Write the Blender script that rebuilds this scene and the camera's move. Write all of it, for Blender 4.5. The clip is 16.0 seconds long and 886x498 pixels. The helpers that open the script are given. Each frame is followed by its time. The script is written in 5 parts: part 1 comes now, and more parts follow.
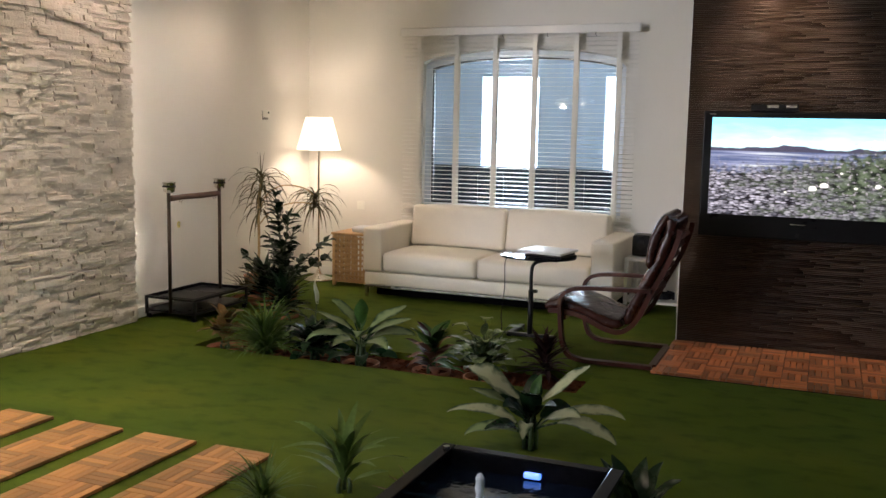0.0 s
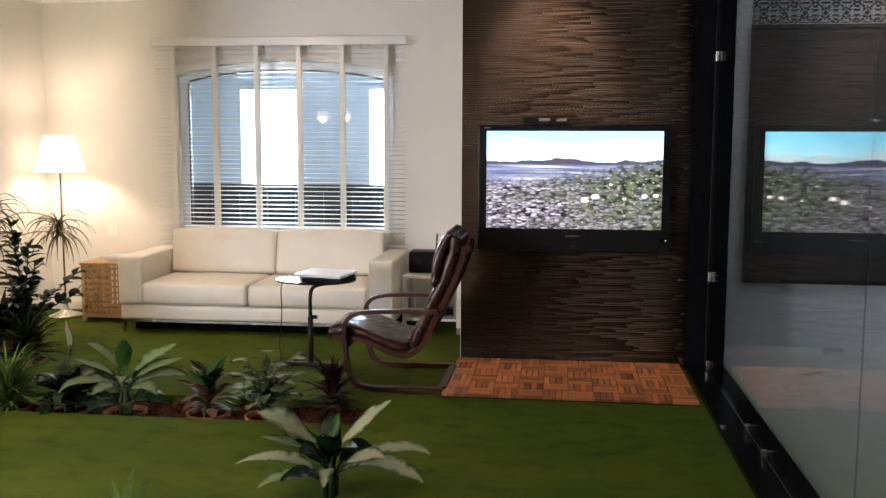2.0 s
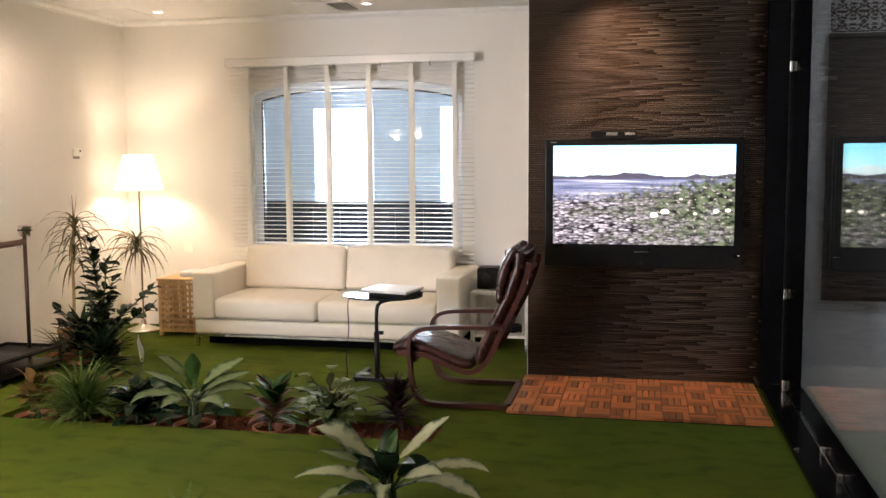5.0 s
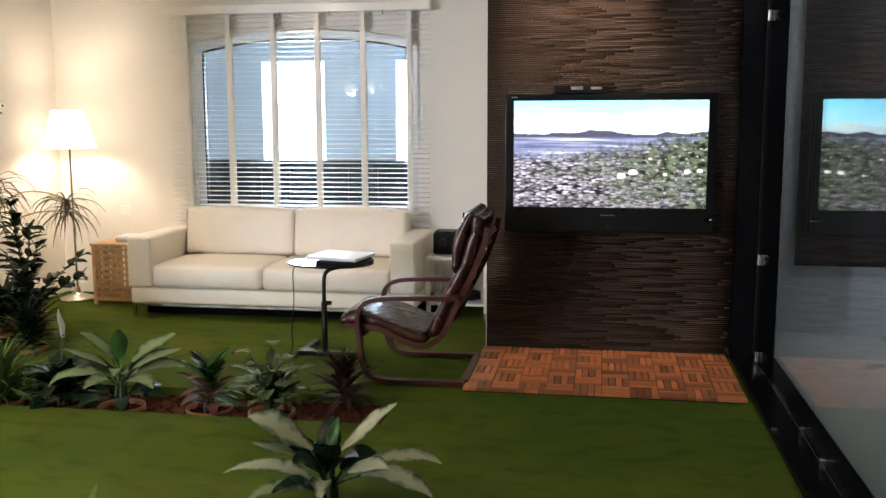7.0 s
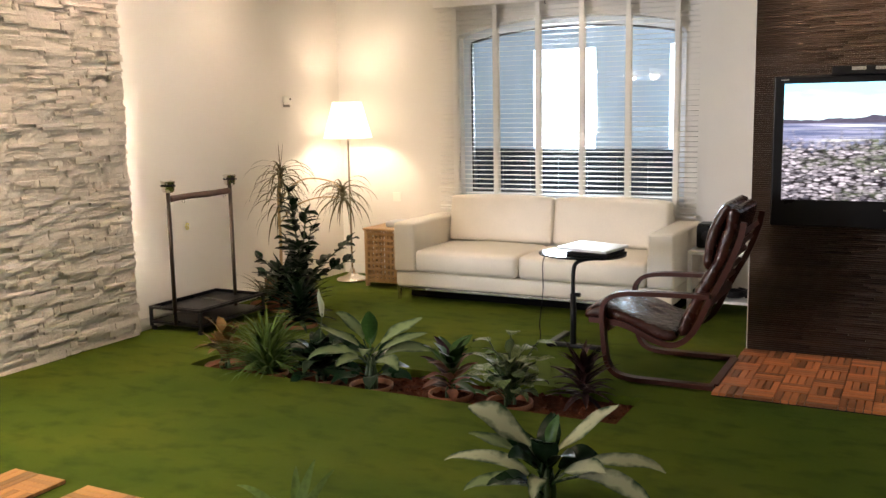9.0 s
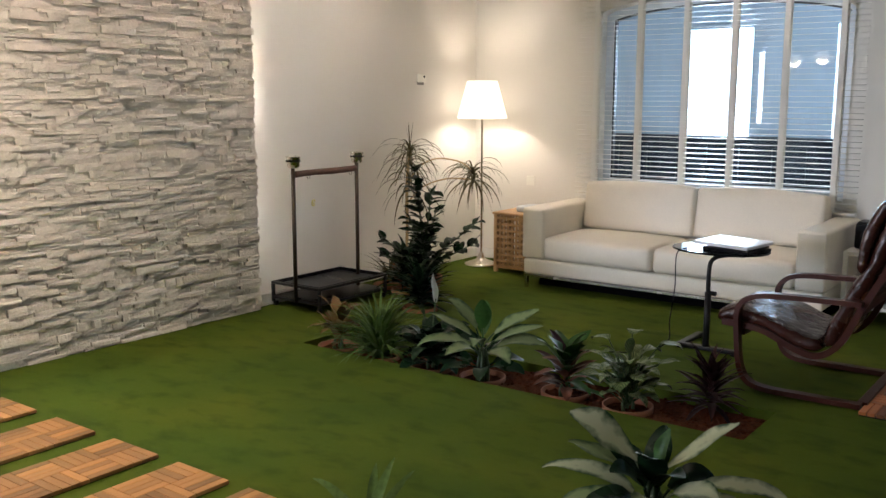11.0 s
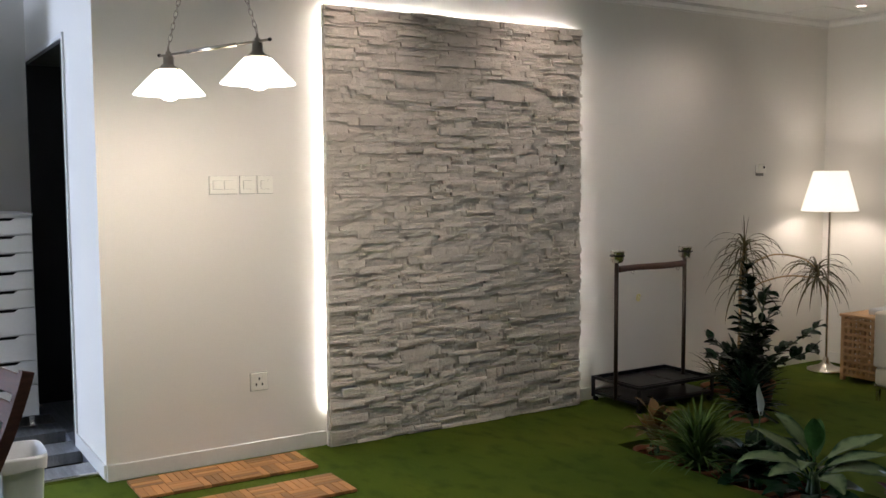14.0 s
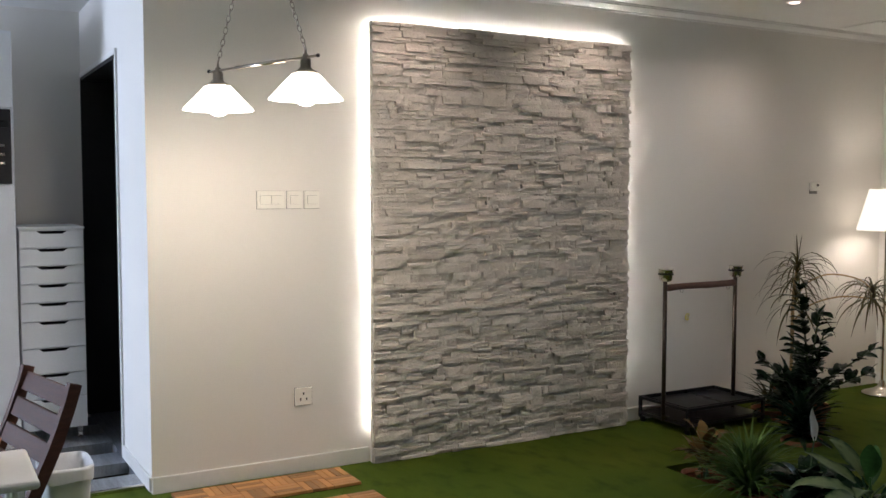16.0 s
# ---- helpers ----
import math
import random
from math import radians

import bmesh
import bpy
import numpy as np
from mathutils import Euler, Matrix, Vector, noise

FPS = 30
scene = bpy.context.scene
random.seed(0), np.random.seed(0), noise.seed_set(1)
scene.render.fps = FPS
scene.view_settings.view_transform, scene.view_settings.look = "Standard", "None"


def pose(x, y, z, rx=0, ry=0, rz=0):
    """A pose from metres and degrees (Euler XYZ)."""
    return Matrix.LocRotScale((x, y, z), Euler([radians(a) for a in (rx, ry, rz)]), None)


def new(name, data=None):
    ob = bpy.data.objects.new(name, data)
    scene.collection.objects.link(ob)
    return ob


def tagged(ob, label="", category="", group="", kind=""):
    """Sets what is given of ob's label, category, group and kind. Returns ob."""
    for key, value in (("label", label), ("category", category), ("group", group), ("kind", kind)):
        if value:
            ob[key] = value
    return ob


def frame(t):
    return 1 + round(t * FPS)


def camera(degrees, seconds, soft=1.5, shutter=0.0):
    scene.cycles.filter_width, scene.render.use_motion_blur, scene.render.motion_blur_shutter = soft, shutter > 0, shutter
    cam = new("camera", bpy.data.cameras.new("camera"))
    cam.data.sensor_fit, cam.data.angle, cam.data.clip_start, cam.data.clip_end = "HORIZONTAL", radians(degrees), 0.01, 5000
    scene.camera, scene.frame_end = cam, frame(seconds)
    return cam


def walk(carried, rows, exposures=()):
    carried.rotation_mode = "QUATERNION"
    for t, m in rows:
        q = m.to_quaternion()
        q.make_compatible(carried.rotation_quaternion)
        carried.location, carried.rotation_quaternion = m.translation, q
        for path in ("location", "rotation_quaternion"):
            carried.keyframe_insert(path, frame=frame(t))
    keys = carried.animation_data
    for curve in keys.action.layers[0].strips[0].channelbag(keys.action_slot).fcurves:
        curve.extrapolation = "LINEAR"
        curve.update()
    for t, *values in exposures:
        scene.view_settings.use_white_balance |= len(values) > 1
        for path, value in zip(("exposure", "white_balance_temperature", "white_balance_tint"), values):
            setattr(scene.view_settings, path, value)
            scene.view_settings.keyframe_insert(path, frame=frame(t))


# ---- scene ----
cam = camera(50.69, 16.0)
ROWS = [
    (0.0, -0.0434, 0.1231, 1.4477, 22.254, -7.364, -1.096),
    (0.5, -0.0850, 0.2230, 1.4461, 18.311, -7.204, -0.892),
    (1.0, -0.1732, 0.3282, 1.4442, 12.475, -6.438, -0.803),
    (1.5, -0.2341, 0.3819, 1.4720, 7.735, -6.662, -0.456),
    (2.0, -0.2804, 0.4022, 1.4756, 7.091, -6.480, -0.201),
    (2.5, -0.2589, 0.4780, 1.4725, 8.534, -5.679, -0.092),
    (3.0, -0.2249, 0.4560, 1.4756, 9.889, -4.808, -0.018),
    (3.5, -0.2115, 0.4464, 1.4767, 10.212, -4.299, 0.141),
    (4.0, -0.1963, 0.4154, 1.4688, 11.517, -4.092, 0.318),
    (4.2, -0.1924, 0.4202, 1.4755, 12.168, -4.293, 0.377),
    (6.3, -0.2039, 0.6819, 1.4273, 11.011, -6.976, -0.200),
    (6.5, -0.2034, 0.7593, 1.4447, 10.800, -7.237, -0.239),
    (7.0, -0.2304, 0.8824, 1.4498, 9.604, -7.937, 0.182),
    (7.5, -0.2150, 0.9377, 1.4573, 9.468, -8.885, 0.579),
    (8.0, -0.1324, 0.9758, 1.4676, 16.388, -8.629, 0.969),
    (8.5, -0.0627, 1.0460, 1.4509, 21.455, -8.651, 0.570),
    (9.0, -0.0330, 1.0538, 1.4512, 27.317, -8.500, 1.076),
    (9.2, -0.0206, 1.0638, 1.4475, 28.795, -8.469, 0.892),
    (11.3, -0.0391, 1.4400, 1.4162, 38.505, -9.806, 0.746),
    (11.5, -0.0493, 1.4841, 1.4392, 40.137, -10.055, 1.417),
    (12.0, -0.0402, 1.5938, 1.4401, 47.802, -8.902, 1.284),
    (12.5, -0.0046, 1.6929, 1.4496, 51.373, -7.330, 1.015),
    (13.0, 0.0215, 1.6976, 1.4668, 54.704, -6.106, 0.559),
    (13.5, -0.0006, 1.6092, 1.4802, 55.445, -5.244, 0.415),
    (14.0, 0.0122, 1.5379, 1.5061, 57.834, -4.472, 0.331),
    (14.5, 0.0021, 1.5475, 1.5107, 58.594, -4.765, 0.194),
    (15.0, 0.0266, 1.5458, 1.5186, 58.606, -4.001, 0.039),
    (15.5, 0.0192, 1.5414, 1.5132, 58.948, -3.682, 0.085),
    (16.0, -0.0161, 1.5534, 1.5124, 60.653, -3.558, -0.032),
]
# light powers, in one place
P_DOWN, P_FLOOR, P_PEND, P_KITCH, P_COURT, P_LED, P_TV = 4.5, 12.5, 34.0, 290.0, 12.5, 210.0, 2.0
EXPO = [(0.0, 0.22, 7000, 13), (0.5, 0.32, 7000, 13), (1.0, 0.48, 7100, 14), (1.5, 0.57, 7150, 14), (2.4, 0.72, 7250, 15), (4.2, 0.82, 7800, 18), (7.5, 0.73, 7000, 11), (9.0, 0.70, 7600, 15), (11.5, 0.09, 6300, 10), (13.0, -0.46, 6150, 11), (13.5, -0.53, 6150, 11), (16.0, -0.45, 6100, 11)]
walk(cam, [(t, pose(x, y, z, 90 + pitch, roll, yaw)) for t, x, y, z, yaw, pitch, roll in ROWS], EXPO)

# ---- plan, in metres ----
XW, YN, YS, CEIL = -4.72, 8.12, -2.6, 2.70      # west wall, window wall, wall behind the camera, ceiling
YR, XK = 2.535, -6.72                             # end of the west wall, far kitchen wall
XB0, XB1, YB = -0.93, 0.56, 6.65                 # brown clad pier
XG, XE = 0.68, 0.808                             # glass line and outer face of its black lining


# ---- world: faint daylight outside ----
world = bpy.data.worlds.new("sky")
scene.world = world
world.use_nodes = True
wn = world.node_tree
sky = wn.nodes.new("ShaderNodeTexSky")
sky.sky_type, sky.sun_disc, sky.sun_elevation, sky.sun_rotation = "NISHITA", False, radians(35), radians(200)
wn.links.new(sky.outputs[0], wn.nodes["Background"].inputs[0])
wn.nodes["Background"].inputs[1].default_value = 0.08


def lamp(name, kind, energy, color, m, **kw):
    d = bpy.data.lights.new(name, kind)
    d.energy, d.color = energy, color
    for k, v in kw.items():
        if k == "size":
            d.size = v
        elif k == "size_y":
            d.shape, d.size_y = "RECTANGLE", v
        elif k == "radius":
            d.shadow_soft_size = v
        elif k == "spot":
            d.spot_size, d.spot_blend = v
    ob = new(name, d)
    ob.matrix_world = m
    return ob


WARM, SOFT, LED = (1.0, 0.84, 0.71), (1.0, 0.79, 0.66), (1.0, 0.94, 0.84)
DOWN = [(-4.13, 7.67), (-2.33, 7.67), (-4.13, 6.40), (-2.33, 6.40), (-0.38, 6.22), (-4.13, 5.12), (-4.13, 3.84)]      # and an added unseen one at (-1.1, 3.2) to brighten the turf
for dx, dy in DOWN:
    if dx > -1 or dy < 6:
        lamp("ceiling_beam", "SPOT", P_DOWN * (14.0 if dx > -1 else 5.6), SOFT, pose(dx, dy, CEIL - 0.02, 27 if dx > -1 else 0, 0 if dx > -1 else 28), radius=0.03, spot=(radians(84 if dx > -1 else 112), 1.0))
    elif dy > 7:
        lamp("ceiling_beam", "SPOT", P_DOWN * 2.7, SOFT, pose(dx, dy, CEIL - 0.02), radius=0.03, spot=(radians(100), 1.0))
    elif dx > -3:
        lamp("ceiling_beam", "SPOT", P_DOWN * 1.2, SOFT, pose(dx, dy, CEIL - 0.02), radius=0.03, spot=(radians(72), 1.0))
    else:
        lamp("ceiling_beam", "SPOT", P_DOWN * 6.2, SOFT, pose(dx, dy, CEIL - 0.02), radius=0.03, spot=(radians(150), 1.0))
# extra unseen ceiling spot, added to brighten the near turf
lamp("ceiling_beam", "SPOT", P_DOWN * 5.0, SOFT, pose(-1.1, 3.2, CEIL - 0.02), radius=0.03, spot=(radians(94), 1.0))
lamp("floor_lamp_bulb", "POINT", P_FLOOR, WARM, pose(-4.42, 7.78, 1.37), radius=0.045)
PEND_UP = 0.020                                    # the far shade hangs a little higher
PEND_A, PEND_B, PEND_Z = (-3.80, 2.634), (-3.40, 2.857), 1.838      # shade rims of the pendant
for px, py in (PEND_A, PEND_B):
    lamp("pendant_bulb", "POINT", P_PEND, (1.0, 0.85, 0.70), pose(px, py, PEND_Z - 0.005 + (PEND_UP if px > -3.6 else 0)), radius=0.06)
# daylight in the window openings of the porch and the kitchen
lamp("porch_daylight", "AREA", 720, (0.84, 0.92, 1.0), pose(-2.6, 11.6, 1.6, 90, 0, 180), size=3.5, size_y=2.0)
lamp("kitchen_daylight", "AREA", P_KITCH, (0.68, 0.78, 1.0), pose(-6.25, YS + 0.05, 1.55, 90, 0, 14), size=0.7, size_y=1.3)
# unseen fill lamp under the court ceiling, added to lift its grey wall
lamp("court_fill", "AREA", P_COURT, (0.78, 0.88, 1.0), pose(2.2, 6.3, 2.6, 35, 0, 0), size=1.6, size_y=0.3)


# ---- materials ----
def mat(name, color, rough=0.6, metal=0.0, vary=0.12, scale=8.0, fine=90.0, bump=0.15, bump_scale=None, dist=0.004,
        emit=None, power=0.0, piece=0.0, stretch=None, coat=0.0, spec=0.5, island=False):
    """A surface with broad and fine variation of its colour, uneven gloss and a fine relief."""
    m = bpy.data.materials.new(name)
    m.use_nodes = True
    t = m.node_tree
    b = t.nodes["Principled BSDF"]
    N, L = t.nodes.new, t.links.new
    co = N("ShaderNodeTexCoord").outputs["Object"]
    if stretch:
        mp = N("ShaderNodeMapping")
        mp.inputs["Scale"].default_value = stretch
        L(co, mp.inputs[0])
        co = mp.outputs[0]
    if piece:
        rnd = N("ShaderNodeNewGeometry").outputs["Random Per Island"] if island else N("ShaderNodeObjectInfo").outputs["Random"]
        sh = N("ShaderNodeVectorMath")
        sh.operation = "MULTIPLY_ADD"
        L(rnd, sh.inputs[0])
        sh.inputs[1].default_value = (31, 47, 23)
        L(co, sh.inputs[2])
        co = sh.outputs[0]
    n1, n2 = N("ShaderNodeTexNoise"), N("ShaderNodeTexNoise")
    for n, s, d in ((n1, scale, 4), (n2, fine, 3)):
        n.inputs["Scale"].default_value, n.inputs["Detail"].default_value = s, d
        L(co, n.inputs["Vector"])
    add = N("ShaderNodeMath")
    add.operation = "ADD"
    L(n1.outputs["Fac"], add.inputs[0]), L(n2.outputs["Fac"], add.inputs[1])
    fac = add.outputs[0]
    if piece:
        mul = N("ShaderNodeMath")
        mul.operation = "MULTIPLY_ADD"
        L(rnd, mul.inputs[0])
        mul.inputs[1].default_value = piece
        L(fac, mul.inputs[2])
        fac = mul.outputs[0]
    rng = N("ShaderNodeMapRange")
    rng.inputs[1].default_value, rng.inputs[2].default_value = 0.65, 1.35 + piece
    rng.inputs[3].default_value, rng.inputs[4].default_value = 1 - vary, 1 + vary
    L(fac, rng.inputs[0])
    mix = N("ShaderNodeVectorMath")
    mix.operation = "SCALE"
    mix.inputs[0].default_value = color
    L(rng.outputs[0], mix.inputs["Scale"])
    L(mix.outputs[0], b.inputs["Base Color"])
    rr = N("ShaderNodeMapRange")
    rr.inputs[3].default_value, rr.inputs[4].default_value = max(rough - 0.08, 0.02), min(rough + 0.08, 1)
    L(n1.outputs["Fac"], rr.inputs[0])
    L(rr.outputs[0], b.inputs["Roughness"])
    b.inputs["Metallic"].default_value = metal
    b.inputs["Coat Weight"].default_value = coat
    b.inputs["Specular IOR Level"].default_value = spec
    if bump:
        bp = N("ShaderNodeBump")
        bp.inputs["Strength"].default_value, bp.inputs["Distance"].default_value = bump, dist
        L(n2.outputs["Fac"], bp.inputs["Height"])
        L(bp.outputs[0], b.inputs["Normal"])
    if emit:
        b.inputs["Emission Color"].default_value = (*emit, 1)
        b.inputs["Emission Strength"].default_value = power
    return m


def tint(m, node_fn):
    """Puts a colour made by node_fn(nodes, links, coordinates) in place of the base colour."""
    t = m.node_tree
    co = t.nodes.new("ShaderNodeTexCoord")
    t.links.new(node_fn(t.nodes.new, t.links.new, co), t.nodes["Principled BSDF"].inputs["Base Color"])
    return m


def ramp(N, fac, L, stops):
    r = N("ShaderNodeValToRGB")
    e = r.color_ramp.elements
    e[0].position, e[0].color = stops[0][0], (*stops[0][1], 1)
    e[1].position, e[1].color = stops[-1][0], (*stops[-1][1], 1)
    for p, c in stops[1:-1]:
        k = e.new(p)
        k.color = (*c, 1)
    L(fac, r.inputs[0])
    return r.outputs[0]


PAINT = mat("white_wall_paint", (0.80, 0.77, 0.71), 0.75, vary=0.03, scale=1.5, fine=160, bump=0.12, dist=0.002)
CEILP = mat("ceiling_paint", (0.82, 0.80, 0.76), 0.8, vary=0.03, scale=1.5, fine=120, bump=0.1, dist=0.002)
GREYP = mat("grey_wall_paint", (0.55, 0.57, 0.60), 0.8, vary=0.04, scale=2, fine=120)
TRIM = mat("white_gloss_trim", (0.80, 0.78, 0.74), 0.4, vary=0.03, fine=60, bump=0.05)
LEATHER = mat("cream_leather", (0.80, 0.74, 0.63), 0.42, vary=0.05, scale=5, fine=120, bump=0.25, dist=0.003)
BROWN_L = mat("dark_brown_leather", (0.036, 0.010, 0.007), 0.26, spec=0.35, vary=0.4, scale=7, fine=20, bump=0.7, dist=0.016)
BENT = mat("reddish_brown_bentwood", (0.052, 0.011, 0.006), 0.38, spec=0.3, vary=0.25, scale=6, fine=50, stretch=(1, 8, 8), bump=0.08)
CHROME = mat("brushed_steel", (0.62, 0.58, 0.52), 0.25, 1.0, vary=0.1, fine=200, bump=0.05)
BLACKM = mat("black_metal", (0.012, 0.012, 0.013), 0.45, 0.2, spec=0.3, vary=0.25, fine=120, bump=0.1)
BLACKP = mat("black_plastic", (0.007, 0.007, 0.008), 0.30, spec=0.15, vary=0.2, fine=180, bump=0.05)
GRANITE = mat("black_polished_granite", (0.005, 0.005, 0.006), 0.12, spec=0.06, vary=0.5, scale=30, fine=300, bump=0.0)
PINE = mat("pine_wood", (0.46, 0.27, 0.12), 0.5, vary=0.18, scale=5, fine=60, stretch=(3, 3, 18), bump=0.08)
WALNUT = mat("walnut_slats", (0.085, 0.036, 0.024), 0.6, spec=0.2, vary=0.3, scale=6, fine=60, stretch=(2, 12, 12), bump=0.1)
DECK = mat("acacia_slat", (0.42, 0.138, 0.048), 0.42, vary=0.75, scale=9, fine=70, piece=1.8, stretch=(1, 7, 7), bump=0.2, dist=0.003)
PATHW = mat("oiled_path_slat", (0.37, 0.172, 0.056), 0.55, vary=0.58, scale=9, fine=70, piece=1.8, stretch=(1, 7, 7), bump=0.2, dist=0.003)
SOIL = mat("red_brown_soil", (0.075, 0.022, 0.010), 0.95, spec=0.05, vary=0.5, scale=14, fine=70, bump=0.9, dist=0.02)
TERRA = mat("terracotta", (0.24, 0.09, 0.045), 0.8, vary=0.2, scale=9, fine=80)
STONE = mat("split_face_stone", (0.62, 0.565, 0.495), 0.9, vary=0.15, scale=16, fine=75, piece=0.6, bump=0.7, dist=0.009)
STONE_B = mat("split_face_stone_courses", (0.62, 0.565, 0.495), 0.9, vary=0.15, scale=16, fine=75, piece=0.6, bump=0.7, dist=0.009, island=True)
WATER = mat("dark_water", (0.004, 0.008, 0.02), 0.05, vary=0.1, scale=5, fine=14, bump=0.5, dist=0.01)
FROTH = mat("white_water_jet", (0.55, 0.60, 0.66), 0.15, vary=0.1, fine=60, bump=0.5, dist=0.01)
WOODF = mat("grey_brown_floor_boards", (0.24, 0.255, 0.28), 0.13, vary=0.3, scale=4, fine=50, stretch=(1, 9, 1), bump=0.06)
DARK = mat("dark_door_and_passage_shade", (0.012, 0.010, 0.009), 0.5, vary=0.3, fine=60)
OVEN = mat("oven_glass", (0.02, 0.02, 0.021), 0.15, vary=0.1)
LINER = mat("white_plastic_liner", (0.62, 0.63, 0.64), 0.4, vary=0.06, scale=14, fine=30, bump=0.25, dist=0.006)
BOOKW = mat("white_laptop_plastic", (0.78, 0.79, 0.80), 0.3, vary=0.02, bump=0.0)
PORCH = mat("blue_grey_porch_render", (0.66, 0.72, 0.77), 0.85, vary=0.08, scale=3, fine=80)
PORCHD = mat("dark_porch_parapet", (0.030, 0.035, 0.045), 0.7, vary=0.3, scale=9, fine=60)

# artificial turf: mottled green
TURF = mat("turf_backing", (0.069, 0.107, 0.012), 0.95, vary=0.45, scale=3.2, fine=13, bump=0.0, spec=0.1)
BLADE = mat("turf_blade", (0.069, 0.107, 0.012), 0.95, vary=0.45, scale=3.2, fine=13, bump=0.0, spec=0.1)


def worn(N, L, co):
    """Turf green with broad lighter and yellower areas and small darker smudges."""
    a, b = N("ShaderNodeTexNoise"), N("ShaderNodeTexNoise")
    mp = N("ShaderNodeMapping")
    mp.inputs["Scale"].default_value = (1.0, 1.6, 1.0)
    L(co.outputs["Object"], mp.inputs[0])
    for n, s, d in ((a, 1.3, 5), (b, 5.5, 6)):
        n.inputs["Scale"].default_value, n.inputs["Detail"].default_value = s, d
        L(mp.outputs[0], n.inputs[0])
    base = ramp(N, a.outputs["Fac"], L, [(0.28, (0.051, 0.085, 0.0095)), (0.52, (0.069, 0.100, 0.0100)), (0.75, (0.091, 0.113, 0.0112))])
    dark = ramp(N, b.outputs["Fac"], L, [(0.50, (1.0, 1.0, 1.0)), (0.62, (0.80, 0.83, 0.84)), (0.76, (0.52, 0.60, 0.64))])
    mx = N("ShaderNodeMix")
    mx.data_type, mx.blend_type = "RGBA", "MULTIPLY"
    mx.inputs[0].default_value = 1.0
    L(base, mx.inputs[6]), L(dark, mx.inputs[7])
    return mx.outputs[2]


tint(TURF, worn), tint(BLADE, worn)


def clad(N, L, co):
    mp = N("ShaderNodeMapping")
    mp.inputs["Scale"].default_value = (0.9, 0.9, 46.0)
    L(co.outputs["Object"], mp.inputs[0])
    n = N("ShaderNodeTexNoise")
    n.inputs["Scale"].default_value, n.inputs["Detail"].default_value = 1.6, 6
    L(mp.outputs[0], n.inputs[0])
    return ramp(N, n.outputs["Fac"], L, [(0.3, (0.036, 0.0204, 0.0126)), (0.5, (0.043, 0.0246, 0.0152)), (0.72, (0.060, 0.0350, 0.0212))])


REED = tint(mat("woven_reed_cladding", (0.1, 0.06, 0.04), 0.48, bump=0.3, fine=55, stretch=(0.12, 0.12, 3), dist=0.004, spec=0.28), clad)


def leafy(name, base, spots=None, rough=0.35, vein=None):
    """A leaf; its mesh carries uv: u across, v along the blade."""
    m = mat(name, base, rough, vary=0.3, scale=9, fine=60, bump=0.1, spec=0.12)
    if spots or vein:
        def fn(N, L, co):
            sep = N("ShaderNodeSeparateXYZ")
            L(co.outputs["UV"], sep.inputs[0])
            off = N("ShaderNodeMath")
            off.operation = "SUBTRACT"
            L(sep.outputs[0], off.inputs[0])
            off.inputs[1].default_value = 0.5
            ab = N("ShaderNodeMath")
            ab.operation = "ABSOLUTE"
            L(off.outputs[0], ab.inputs[0])
            if spots:
                ns = N("ShaderNodeTexNoise")
                ns.inputs["Scale"].default_value, ns.inputs["Detail"].default_value = 24, 2
                L(co.outputs["Object"], ns.inputs[0])
                mu = N("ShaderNodeMath")
                mu.operation = "MULTIPLY_ADD"
                L(ns.outputs["Fac"], mu.inputs[0])
                mu.inputs[1].default_value = 0.75
                L(ab.outputs[0], mu.inputs[2])
                return ramp(N, mu.outputs[0], L, [(0.2, tuple(.6 * q for q in spots)), (0.36, spots), (0.58, spots), (0.92, base)])
            wv = N("ShaderNodeTexWave")
            wv.inputs["Scale"].default_value, wv.inputs["Distortion"].default_value = 1.4, 1.5
            cmb = N("ShaderNodeCombineXYZ")
            sl = N("ShaderNodeMath")
            sl.operation = "MULTIPLY_ADD"
            L(ab.outputs[0], sl.inputs[0])
            sl.inputs[1].default_value = -0.9
            L(sep.outputs[1], sl.inputs[2])
            L(sl.outputs[0], cmb.inputs[0])
            L(cmb.outputs[0], wv.inputs[0])
            return ramp(N, wv.outputs["Fac"], L, [(0.35, base), (0.6, vein)])
        tint(m, fn)
    return m


L_GREEN = leafy("mid_green_leaf", (0.026, 0.068, 0.015))
L_DARK = leafy("dark_green_leaf", (0.007, 0.020, 0.008), rough=0.28)
L_CREAM = leafy("cream_blotched_leaf", (0.010, 0.033, 0.012), spots=(0.26, 0.275, 0.175))
L_ARCH = leafy("pale_streaked_leaf", (0.012, 0.038, 0.014), spots=(0.135, 0.175, 0.080), rough=0.45)
L_RUST = leafy("rusty_red_leaf", (0.115, 0.042, 0.024), rough=0.5)
L_RED = leafy("dark_red_leaf", (0.026, 0.010, 0.011), rough=0.5)
L_FERN = leafy("fresh_green_leaf", (0.070, 0.118, 0.026), rough=0.5)
SEAT_SHADE = mat("black_seat_shade", (0.004, 0.004, 0.004), 0.95, spec=0.0, vary=0.2)
L_BRONZE = leafy("bronze_green_leaf", (0.125, 0.070, 0.022), rough=0.4)
L_STRIPE = leafy("striped_leaf", (0.022, 0.050, 0.016), vein=(0.17, 0.20, 0.085))
L_SPIKE = leafy("narrow_dull_leaf", (0.095, 0.082, 0.038), rough=0.5)
SPATHE = mat("white_spathe", (0.75, 0.76, 0.68), 0.5, vary=0.05)
STEM = mat("woody_stem", (0.38, 0.27, 0.14), 0.85, vary=0.3, scale=12, fine=70, bump=0.5)
